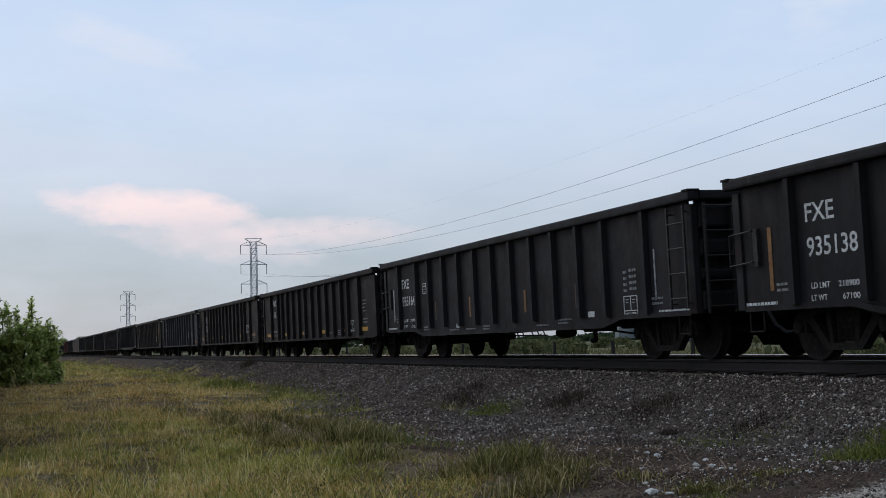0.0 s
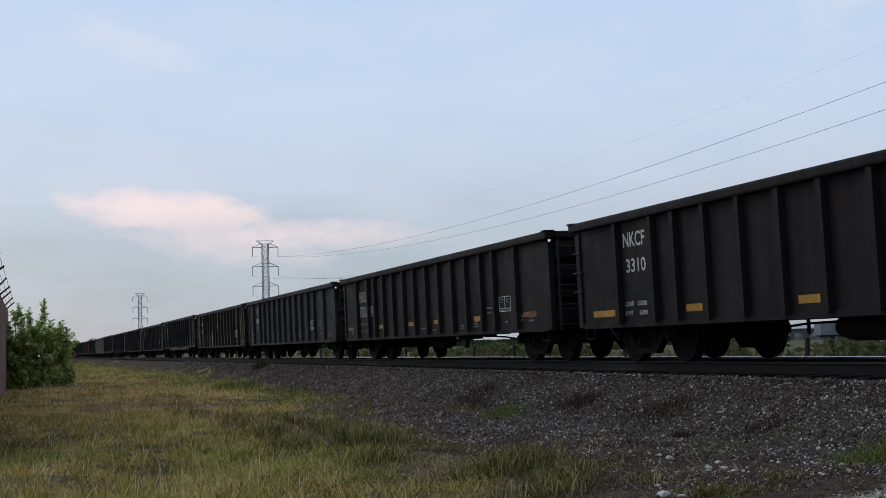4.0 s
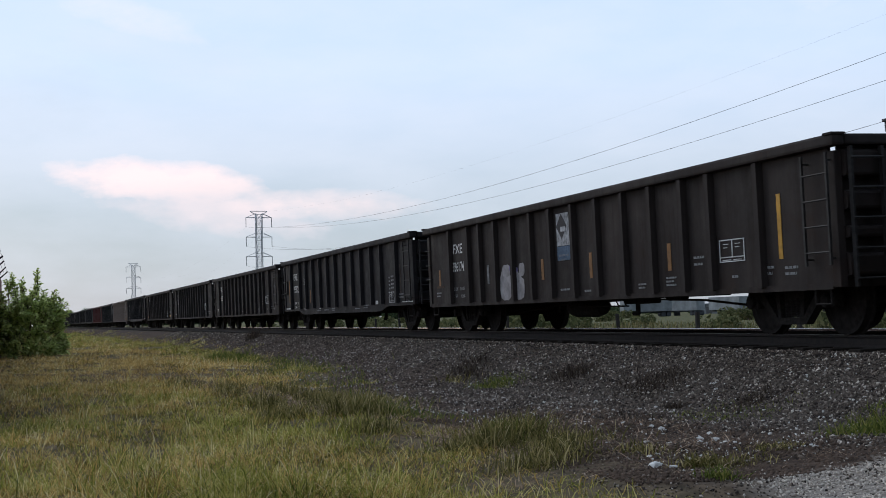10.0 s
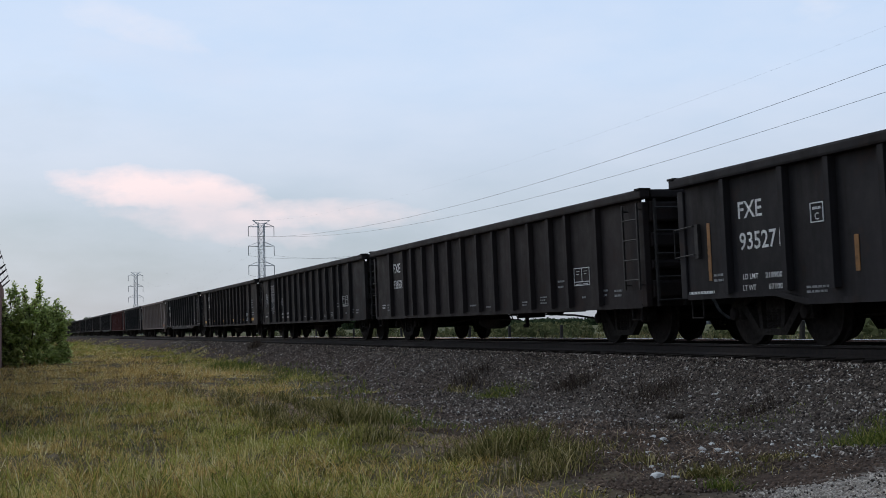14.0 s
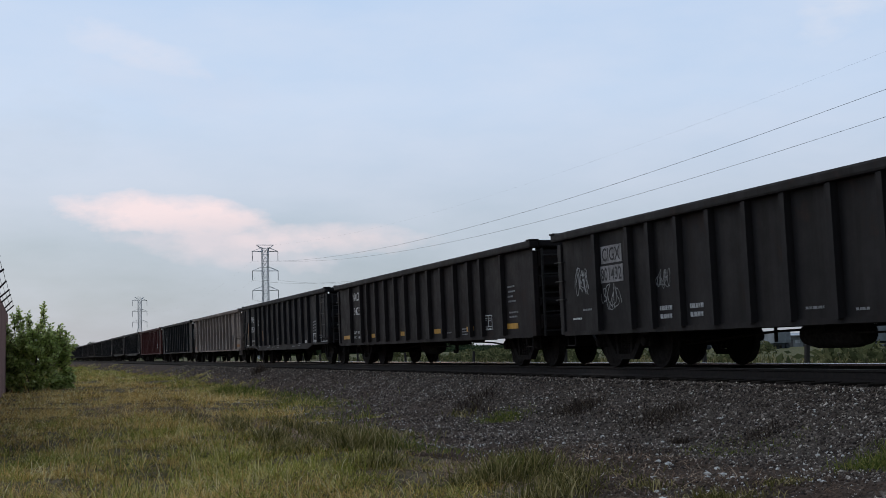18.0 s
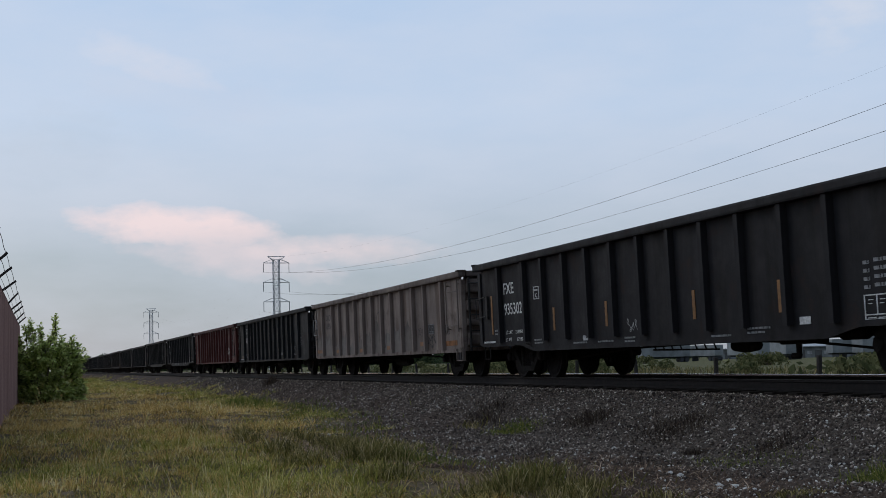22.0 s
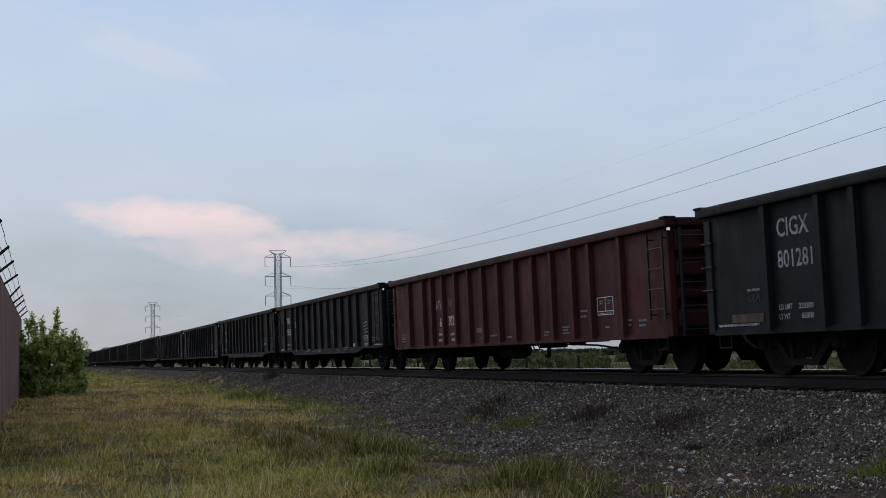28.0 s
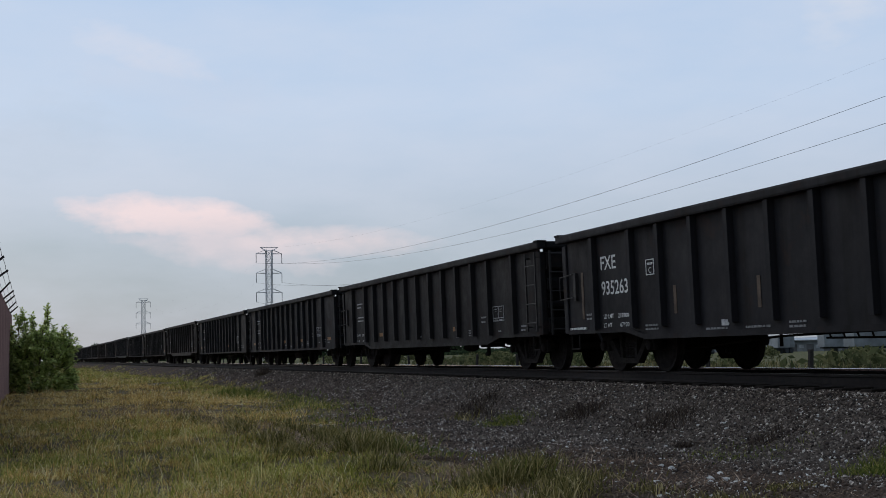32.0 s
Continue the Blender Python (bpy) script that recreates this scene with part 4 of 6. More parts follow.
    put(part("air_reservoir", bm, IRON, car), pose(-0.75, tank_y, (0.40 if belly else 0.28) + tank_r, 0, 0, 90))
    part("reservoir_bracket", box(bmesh.new(), -0.8, -0.7, tank_y - 0.6 * tank_half, tank_y + 0.6 * tank_half, (0.39 if belly else 0.27) + 1.9 * tank_r, 0.955), IRON, car)
    bm = lathe(bmesh.new(), [(-0.3, 0.04), (-0.28, 0.09), (0.22, 0.09), (0.3, 0.03)], 0, 16)
    put(part("brake_cylinder", bm, IRON, car), pose(-0.7, box_y - 1.1, 0.62, 0, 0, 90))
    part("cylinder_bracket", box(bmesh.new(), -0.74, -0.66, box_y - 1.2, box_y - 1.0, 0.66, 0.955), IRON, car)
    part("valve_box", box(bmesh.new(), -0.95, -0.6, box_y - 0.4, box_y + 0.32, 0.5, 0.955, 0.03), IRON, car)
    part("valve_pipe", path_rod(bmesh.new(), [(-0.9, box_y - 0.1, 0.52), (-0.9, box_y - 0.1, 0.34), (-0.9, box_y + 0.05, 0.34)], 0.045), IRON, car)
    bm = bmesh.new()
    path_rod(bm, [(-0.55, -5.4, 0.36), (-0.6, -3.4, 0.52), (-0.65, -1.45, 0.58)], 0.02)
    path_rod(bm, [(-0.6, -0.85, 0.58), (-0.6, 2.4, 0.53), (-0.5, 5.4, 0.36)], 0.02)
    path_rod(bm, [(-0.6, -2.6, 0.55), (-0.6, -2.6, 0.95)], 0.02)
    path_rod(bm, [(-0.6, 2.4, 0.38), (-0.6, 2.4, 0.95)], 0.03)
    part("brake_rod", bm, IRON, car)
    bm = bmesh.new()
    path_rod(bm, [(-1.1, -5.0, 0.6), (-1.1, 5.0, 0.6)], 0.018)
    for y in (-4.2, -1.9, 2.3, 4.4):
        path_rod(bm, [(-1.1, y, 0.6), (-1.1, y, 0.86)], 0.018)
    path_rod(bm, [(-1.0, -1.5, 0.47), (-1.0, 0.7, 0.49)], 0.016)
    for y in (-1.4, -1.1, -0.8, -0.3, 0.0, 0.3, 0.6):
        path_rod(bm, [(-1.0, y, 0.48), (-1.05, y, 0.60)], 0.013)
    part("brake_pipe", bm, IRON, car)
    return car


# ---- lettering ----
TEXTS = ["FXE", "935138", "935164", "935271", "935302", "935263", "936174", "936508", "NKCF", "3310", "3423", "CIGX", "8011", "22", "801432",
         "801281", "ATW", "98644", "64", "3021", "GACX", "11955", "LD LMT", "LT WT", "218900", "67100", "220200", "65800", "C"]


def letter_shapes():
    made = {}
    for s in TEXTS:
        cu = bpy.data.curves.new("letters", "FONT")
        cu.body, cu.resolution_u = s, 3
        cu.offset = 0.012
        made[s] = new("letters", cu)
    deps = bpy.context.evaluated_depsgraph_get()
    shapes = {}
    for s, ob in made.items():
        me = bpy.data.meshes.new_from_object(ob.evaluated_get(deps))
        co = np.array([v.co[:] for v in me.vertices])
        lo, hi = co.min(0), co.max(0)
        tris = [tuple(p.vertices) for p in me.polygons]
        shapes[s] = ((co - lo) / np.array([hi[0] - lo[0], hi[1] - lo[1], 1]), tris)
        bpy.data.meshes.remove(me)
    for ob in made.values():
        cu = ob.data
        bpy.data.objects.remove(ob)
        bpy.data.curves.remove(cu)
    return shapes


SHAPES = letter_shapes()
CACHE = {}
FACE_X = -1.4445


def letters(car, s, d, z, wide, high, mat, lift=0.0):
    """Letters on the side that faces the road, d metres from the wagon's leading mark, z the middle height over the rail."""
    key = (s, wide, high, mat.name, lift)
    if key not in CACHE:
        co, tris = SHAPES[s]
        me = bpy.data.meshes.new("lettering")
        me.from_pydata([(FACE_X - 0.002 - lift, -p[0] * wide, (p[1] - 0.5) * high) for p in co], [], tris)
        me.materials.append(mat)
        CACHE[key] = me
    ob = new("lettering", CACHE[key])
    ob.parent = car
    ob.matrix_basis = pose(0, L2 - d, z)
    return ob


def plate(car, name, d, z, wide, high, mat, label="", lift=0.0, lean=0.0):
    key = (name, wide, high, mat.name, lift)
    if key not in CACHE:
        bm = box(bmesh.new(), FACE_X - 0.004 - lift, FACE_X + 0.002, -wide, 0, -high / 2, high / 2)
        me = bpy.data.meshes.new(name)
        bmesh.ops.recalc_face_normals(bm, faces=bm.faces)
        bm.to_mesh(me)
        bm.free()
        me.materials.append(mat)
        CACHE[key] = me
    ob = new(name, CACHE[key])
    ob.parent = car
    ob.matrix_basis = pose(0, L2 - d, z, lean, 0, 0)
    return tagged(ob, label)


def stencil_box(car, d, z, wide, high, mat=None, ruled=True, filled=False):
    """A painted frame; ruled ones have a tall left and right field over a foot strip with marks in them."""
    mat = mat or WHITE
    if filled:
        plate(car, "stencil_ground", d, z, wide, high, DARK_MARK)
    key = ("stencil_box", wide, high, mat.name, ruled)
    if key not in CACHE:
        bm = bmesh.new()
        t = 0.015

        def bar(y0, y1, z0, z1):
            box(bm, FACE_X - 0.007, FACE_X + 0.002, -y1, -y0, z0, z1)
        h = high / 2
        bar(0, wide, h - t, h), bar(0, wide, -h, -h + t), bar(0, t, -h + t, h - t), bar(wide - t, wide, -h + t, h - t)
        if ruled:
            bar(t, wide - t, -h * 0.62, -h * 0.62 + t), bar(wide * 0.5, wide * 0.5 + t, -h * 0.62 + t, h - t)
            for k in (0.16, 0.64):
                bar(wide * k, wide * (k + 0.2), h * 0.55, h * 0.55 + 0.7 * t), bar(wide * k, wide * (k + 0.15), h * 0.25, h * 0.25 + 0.7 * t)
            bar(wide * 0.12, wide * 0.44, -h * 0.85, -h * 0.85 + 0.7 * t), bar(wide * 0.56, wide * 0.86, -h * 0.85, -h * 0.85 + 0.7 * t)
        me = bpy.data.meshes.new("stencil_box")
        bm.to_mesh(me)
        bm.free()
        me.materials.append(mat)
        CACHE[key] = me
    ob = new("stencil_box", CACHE[key])
    ob.parent = car
    ob.matrix_basis = pose(0, L2 - d, z)
    return ob


def small_print(car, d, z, wide, rows=1, mat=None, gap=0.07, high=0.035):
    """Rows of small unreadable print: bars, notched into words."""
    mat = mat or FAINT
    for i in range(rows):
        key = ("stencil_line", wide, i, mat.name, high)
        if key not in CACHE:
            rng = random.Random(int(wide * 1000) + i)
            end = wide * (1.0 if i == 0 else rng.uniform(0.7, 1.0))
            outline, y = [(0.0, -high / 2)], 0.0
            while y < end - 0.01:
                word = min(rng.uniform(0.03, 0.11), end - y)
                outline += [(-y, high / 2), (-y - word, high / 2)]
                y += word
                if y < end - 0.035:
                    outline += [(-y, 0.005 - high / 2), (-y - 0.025, 0.005 - high / 2)]
                    y += 0.025
                else:
                    break
            outline.append((-y, -high / 2))
            me = bpy.data.meshes.new("stencil_line")
            bm = prism(bmesh.new(), outline, "x", FACE_X - 0.004, FACE_X + 0.002)
            bmesh.ops.recalc_face_normals(bm, faces=bm.faces)
            bm.to_mesh(me)
            bm.free()
            me.materials.append(mat)
            CACHE[key] = me
        ob = new("stencil_line", CACHE[key])
        ob.parent = car
        ob.matrix_basis = pose(0, L2 - d, z - i * gap)


def squiggle(car, d, z, wide, high, mat, seed, turns=5, thick=0.02):
    """Sprayed scrawl: loops of one line, of no readable letters."""
    rng = random.Random(seed)
    pts = []
    n = 26 * turns
    a, b, speed, tall = rng.uniform(0, 6), rng.uniform(0, 6), 1.0, 0.7
    for i in range(n + 1):
        if i % 9 == 0:
            speed, tall = rng.uniform(0.45, 1.6), rng.uniform(0.35, 1.0)
        a += speed * 6.2832 * turns / n
        b += (1.9 - speed * 0.7) * 6.2832 * turns / n
        pts.append((FACE_X - 0.005, -wide * (i / n + 0.13 * math.sin(b)), high * 0.5 * (0.5 * tall + 0.5) * math.sin(a) + high * 0.12 * math.sin(0.37 * b)))
    bm = bmesh.new()
    for p, q in zip(pts, pts[1:]):
        d2 = Vector((0, q[1] - p[1], q[2] - p[2]))
        if d2.length < 1e-4:
            continue
        s = Vector((0, -d2.z, d2.y)).normalized() * thick / 2
        vs = [bm.verts.new(Vector(k)) for k in (Vector(p) - s, Vector(q) - s, Vector(q) + s, Vector(p) + s)]
        bm.faces.new(vs)
    return put(part("sprayed_scrawl", bm, mat, car), pose(0, L2 - d, z))


def data_lines(car, a="218900", b="67100", mat=None, d=1.70, z=(0.97, 0.79), wide=1.05):
    mat = mat or WHITE
    letters(car, "LD LMT", d, z[0], 0.40 * wide, 0.075, mat)
    letters(car, a, d + 0.58 * wide, z[0], 0.42 * wide, 0.075, mat)
    letters(car, "LT WT", d - 0.01, z[1], 0.34 * wide, 0.075, mat)
    letters(car, b, d + 0.65 * wide, z[1], 0.35 * wide, 0.075, mat)


def end_prints(car, mat=None):
    """The marks of the straight-silled wagons towards their trailing end."""
    stencil_box(car, 13.65, 1.21, 0.66, 0.32, mat)
    small_print(car, 12.9, 1.16, 0.3, 2, None, 0.1)
    small_print(car, 12.02, 0.89, 0.32, 3, None, 0.055, 0.028)
    small_print(car, 11.08, 0.82, 0.26, 2, None, 0.055, 0.028)
    small_print(car, 14.75, 0.93, 0.26, 2, None, 0.08)
    small_print(car, 14.8, 0.77, 0.05, 1)
    small_print(car, 15.27, 0.91, 0.29, 2, None, 0.08)
    small_print(car, 7.95, 0.82, 0.4)
    small_print(car, 13.95, 0.84, 0.18)
    small_print(car, 9.0, 0.77, 0.26)


def column_prints(car, mat=None):
    """The marks of the wagons with yellow plates towards their trailing end."""
    stencil_box(car, 13.5, 0.96, 0.48, 0.32, mat)
    for i in range(4):
        small_print(car, 14.97 + 0.04 * (i % 2), 1.66 - 0.1 * i, 0.42 - 0.05 * (i % 3))
    small_print(car, 15.02, 1.13, 0.5, 2, None, 0.09)
    plate(car, "stencil_rule", 14.71, 1.17, 0.03, 0.44, FAINT)
    small_print(car, 12.0, 0.86, 0.35, 3, None, 0.06, 0.028)
    small_print(car, 10.9, 0.8, 0.3)


def fxe(car, number, shift=0.0, lead=None, bars=None):
    """Lettering of the bellied wagons. bars: distance and material of the four reflector strips."""
    letters(car, "FXE", 1.70 + shift, 1.90, 0.6, 0.235, WHITE)
    letters(car, number, 1.70 + shift, 1.465, 1.03, 0.245, WHITE)
    data_lines(car, d=1.74 + shift, z=(0.975, 0.82), wide=0.97)
    small_print(car, 0.08, 0.79, 0.93, 1, WHITE, 0.07, 0.04)
    small_print(car, 1.02, 1.03, 0.29, 2, None, 0.075)
    plate(car, "reflector", 0.85 + 0.5 * shift, 1.375, 0.085, 0.84, lead or ORANGE, "faded orange reflector strip")
    for d, mat in bars or ((4.32, ORANGE), (6.70, ORANGE), (9.85, ORANGE), (12.22, ORANGE)):
        plate(car, "reflector", d, 1.16, 0.085, 0.44, mat, "worn reflector strip")
    letters(car, "C", 3.5 + shift, 1.665, 0.09, 0.09, WHITE)
    small_print(car, 3.46 + shift, 1.77, 0.17, 1, WHITE)
    stencil_box(car, 3.41 + shift, 1.715, 0.28, 0.255, WHITE, False)
    plate(car, "rubbed_strip", 15.2, 1.36, 0.04, 0.80, lead or WORN, "worn reflector strip")
    for d, z, w, n in ((3.3, 0.78, 0.5, 2), (5.25, 0.68, 0.6, 1), (6.35, 0.68, 0.64, 1), (7.43, 0.72, 0.42, 2), (11.38, 0.75, 0.6, 2), (10.37, 0.67, 0.56, 1)):
        small_print(car, d, z, w, n, None, 0.06, 0.03)
    plate(car, "stencil_label", 5.7, 0.76, 0.2, 0.09, GREY_MARK, "faded white label")
    plate(car, "stencil_label", 12.7, 0.81, 0.25, 0.1, WHITE, "white label")
    # trailing end
    stencil_box(car, 14.1, 0.915, 0.48, 0.31)
    for i in range(4):
        small_print(car, 14.12, 1.46 - i * 0.1, 0.12, 1, None, 0.07, 0.045)
        small_print(car, 14.33, 1.48 - i * 0.1, 0.24, 1, None, 0.07, 0.045)
    small_print(car, 15.07, 0.99, 0.36, 2, None, 0.08)
    small_print(car, 15.29, 0.78, 0.95, 1, WHITE, 0.07, 0.04)


def nkcf(car, number, mat):
    letters(car, "NKCF", 1.98, 2.045, 0.78, 0.245, mat)
    letters(car, number, 2.05, 1.615, 0.70, 0.225, mat)
    data_lines(car, "220200", "65800", mat, 1.95, (0.985, 0.83), 0.77)
    for d in (0.67, 4.0, 6.97, 9.9, 12.3, 14.62):
        plate(car, "reflector", d, 0.85, 0.86 if d in (0.67, 14.62) else 0.48, 0.11, YELLOW, "orange yellow reflector plate")
    column_prints(car)


def plain_marks(car, seed):
    rng = random.Random(seed)
    small_print(car, 1.85, 1.9, 0.6, 2, GREY_MARK, 0.1)
    small_print(car, 1.85, 1.5, 0.9, 2, GREY_MARK, 0.1)
    data_lines(car, mat=GREY_MARK)
    end_prints(car, GREY_MARK)
    for d in (0.8, 4.3, 7.6, 10.9, 15.3):
        if rng.random() < 0.6:
            plate(car, "reflector", d, 0.95, 0.45, 0.1, ORANGE, "dull orange reflector plate")


def white_plates(car, parts_list):
    for s, d, z, wide, high in parts_list:
        plate(car, "number_board", d - 0.05, z, wide + 0.1, high + 0.07, PATCH, "white patch under the lettering")
        letters(car, s, d, z, wide, high, DARK_MARK, 0.006)


# ---- the train ----
COUNT = 33
# where each wagon's leading end stands at the start, along the track
ENDS = [15.65, 33.19, 50.53, 68.19, 85.85, 103.44, 121.07, 138.61, 156.05, 173.67, 191.52, 209.11, 226.74, 244.29, 261.90, 279.37]
ENDS += [279.37 + 17.58 * i for i in range(1, COUNT - 15)]


def wagon_list():
    black, soot, brown = (0.0150, 0.0142, 0.0155), (0.0150, 0.0122, 0.0118), (0.027, 0.0215, 0.019)
    rows = {
        0: (True, black, "black painted steel gondola wagon with white lettering"),
        1: (True, (0.0172, 0.0165, 0.0182), "black painted steel gondola wagon with orange reflector strips"),
        2: (False, soot, "sooty black steel gondola wagon with yellow reflector plates"),
        3: (False, (0.0185, 0.0148, 0.0135), "brownish black steel gondola wagon with white number patches"),
        4: (False, (0.031, 0.032, 0.038), "faded blue grey steel gondola wagon with rust stains"),
        5: (False, brown, "rusty dark brown steel gondola wagon with pale graffiti"),
        6: (True, black, "black painted steel gondola wagon with orange reflector strips"),
        7: (False, (0.0185, 0.0152, 0.0148), "dull brown black steel gondola wagon with white lettering"),
        8: (False, (0.0150, 0.0136, 0.0136), "grimy black steel gondola wagon with scrawled graffiti"),
        9: (False, soot, "sooty black steel gondola wagon with yellow reflector plates"),
        10: (True, (0.0122, 0.0122, 0.014), "black painted steel gondola wagon with orange reflector strips"),
        11: (False, (0.197, 0.168, 0.148), "weathered light grey steel gondola wagon with black scrawls"),
        12: (False, (0.0118, 0.0134, 0.0152), "dark slate steel gondola wagon with white lettering"),
        13: (False, (0.073, 0.0212, 0.0195), "oxide red steel gondola wagon with faded lettering"),
        14: (True, (0.0122, 0.0122, 0.014), "black painted steel gondola wagon with orange reflector strips"),
    }
    tail = [(0.0105, 0.0101, 0.0103), (0.015, 0.0126, 0.0112), (0.010, 0.0105, 0.012), (0.013, 0.0117, 0.011), (0.0098, 0.0098, 0.0105)]
    for k in range(15, COUNT):
        rows[k] = (k % 3 == 0, tail[k * 7 % 5], "dark weathered steel gondola wagon of a long freight train")
    rows[-1] = (True, black, "black painted steel gondola wagon with white lettering")
    return rows


def build_train():
    protos = {}
    for belly, sort, posts, tank in ((True, "A", POSTS_A, (-1.87, 0.36, 0.11)), (False, "B", POSTS_B, (0.7, 0.7, 0.19)), (False, "C", POSTS_A, (-0.6, 0.66, 0.14))):
        car = build_gondola(belly, posts, *tank)
        bogie = build_bogie()
        bogie.parent = car
        bogie.matrix_basis = pose(0, BOGIE_Y, 0)
        copy_thing(bogie, pose(0, -BOGIE_Y, 0))
        protos[sort] = [car, False]
    cars = {}
    for k, (belly, color, label) in sorted(wagon_list().items()):
        sort = "A" if belly else ("C" if k in (4, 11) else "B")
        proto, used = protos[sort]
        if used:
            car = copy_thing(proto, pose(0, 0, 0))
        else:
            car, protos[sort][1] = proto, True
        cars[k] = tagged(car, label)
        for ob in car.children_recursive:
            # chords and end caps are dirtier than the sheets
            dull = 0.7 if ob.name.startswith(("top_chord", "end_chord", "corner_cap")) and color[0] > 0.06 else 1.0
            ob.color = (*[dull * c for c in color], 1)
    # marks come after all bodies are copied
    fxe(cars[-1], "935138")
    fxe(cars[0], "935138", 0.05)
    fxe(cars[1], "935164", -0.08, GREY_MARK, ((4.24, WORN), (6.62, ORANGE), (9.8, ORANGE), (12.2, WORN)))
    fxe(cars[6], "935271", 0.06, None, ((4.34, ORANGE), (6.74, ORANGE), (9.85, WORN), (12.22, WORN)))
    fxe(cars[10], "935302", -0.04)
    fxe(cars[14], "935263", 0.0, WORN, ((4.3, WORN), (6.7, WORN), (9.85, ORANGE), (12.22, WORN)))
    squiggle(cars[10], 7.55, 0.92, 0.4, 0.2, GREY_MARK, 31, 3, 0.014)
    nkcf(cars[2], "3310", WHITE)
    nkcf(cars[9], "3423", WHITE)
    c = cars[3]
    white_plates(c, [("CIGX", 1.98, 1.86, 0.74, 0.22), ("8011", 2.0, 1.425, 0.62, 0.23), ("22", 3.17, 1.42, 0.33, 0.22)])
    data_lines(c, "220200", "65800", FAINT, 1.95, (1.065, 0.86), 0.85)
    for d, w in ((0.42, 0.7), (4.0, 0.42), (6.9, 0.45), (9.1, 0.45), (12.0, 0.48), (15.0, 0.68)):
        plate(c, "reflector", d, 0.955, w, 0.1, FADED if d in (0.42, 15.0) else YELLOW, "orange yellow reflector plate")
    small_print(c, 0.82, 0.86, 0.27, 2, None, 0.06)
    end_prints(c)
    c = cars[4]
    letters(c, "ATW", 2.02, 2.045, 0.67, 0.25, WHITE)
    letters(c, "98644", 1.90, 1.625, 0.89, 0.235, WHITE)
    squiggle(c, 2.2, 1.38, 0.55, 0.17, FAINT, 3, 4, 0.016)
    small_print(c, 1.92, 1.36, 0.3, 2, None, 0.06)
    letters(c, "LD LMT", 2.41, 1.215, 0.42, 0.08, FAINT)
    letters(c, "LT WT", 2.39, 1.09, 0.38, 0.08, FAINT)
    small_print(c, 3.45, 1.215, 0.43, 1, None, 0.07, 0.06)
    small_print(c, 3.56, 1.075, 0.31, 1, None, 0.07, 0.06)
    small_print(c, 0.8, 2.19, 0.66, 2, None, 0.06, 0.02)
    small_print(c, 0.73, 1.085, 0.68)
    rust = material("rust_red_patch", plain((0.15, 0.058, 0.036), 0.85, 0.0, 6, 0.5))
    for d, z, w in ((0.54, 0.815, 0.64), (4.42, 0.82, 0.52), (15.24, 0.815, 0.8), (10.6, 0.86, 0.5)):
        plate(c, "reflector", d, z, w, 0.13, rust, "rusty red patch")
    stencil_box(c, 12.63, 1.215, 0.48, 0.31, None, True, True)
    for i in range(3):
        small_print(c, 13.9, 1.34 - 0.09 * i, 0.12)
        small_print(c, 14.12, 1.35 - 0.09 * i, 0.15)
    small_print(c, 14.1, 0.9, 0.3)
    c = cars[5]
    letters(c, "FXE", 1.93, 1.905, 0.63, 0.215, WHITE)
    letters(c, "936174", 1.85, 1.50, 0.77, 0.22, WHITE)
    data_lines(c, "220200", "65800", FAINT, 1.87, (1.0, 0.83), 0.75)
    for d, z, h, m in ((0.82, 1.28, 0.38, ORANGE), (4.1, 1.25, 0.40, FAINT), (7.08, 1.23, 0.40, ORANGE), (9.25, 1.21, 0.45, ORANGE), (12.1, 1.21, 0.42, ORANGE)):
        plate(c, "reflector", d, z, 0.11, h, m, "worn orange reflector strip")
    plate(c, "reflector", 15.15, 1.46, 0.09, 0.86, YELLOW, "yellowed reflector strip")
    plate(c, "rust_smear", 0.62, 1.07, 0.55, 0.05, material("rust_smear", plain((0.06, 0.035, 0.022), 0.9, 0.0, 6, 0.5)), "rusty smear")
    small_print(c, 0.62, 0.93, 0.32, 2)
    pale = material("pale_spray", plain((0.30, 0.28, 0.28), 0.8, 0.0, 4, 0.4, 0.0))
    violet = material("violet_spray", plain((0.13, 0.105, 0.20), 0.8, 0.0, 5, 0.4, 0.0))
    blobs = ((5.16, 0.99, 0.33, 0.33, pale, 0.1, 0), (5.22, 1.28, 0.22, 0.13, pale, 0.0, 0), (5.85, 0.94, 0.34, 0.28, pale, 0.3, 0), (6.08, 1.28, 0.15, 0.13, pale, 0.0, 0), (5.78, 1.12, 0.16, 0.13, pale, 0.0, 0),
             (5.62, 1.22, 0.06, 0.12, violet, 0.0, 1), (5.75, 1.28, 0.16, 0.05, violet, 0.0, 1), (5.52, 1.32, 0.10, 0.06, violet, 0.0, 1), (5.72, 0.92, 0.035, 0.14, violet, 0.0, 1))
    for n, (d0, z0, rw, rh, m, top, over) in enumerate(blobs):
        bm = bmesh.new()
        vs = []
        for a in np.linspace(0, 6.2832, 29)[:-1]:
            ca, sa = math.cos(a), math.sin(a)
            vs.append(bm.verts.new((FACE_X - 0.004 - 0.0012 * n - 0.004 * over, -rw * math.copysign(abs(ca) ** 0.7, ca) * (1 - top * (sa > 0.5)), rh * math.copysign(abs(sa) ** 0.8, sa) * (1 + 0.06 * math.sin(7 * a)))))
        bm.faces.new(vs)
        put(part("sprayed_patch", bm, m, c, "pale sprayed graffiti"), pose(0, L2 - d0, z0))
    plate(c, "poster", 7.88, 1.925, 0.62, 0.60, GREY_MARK, "weathered whitish poster")
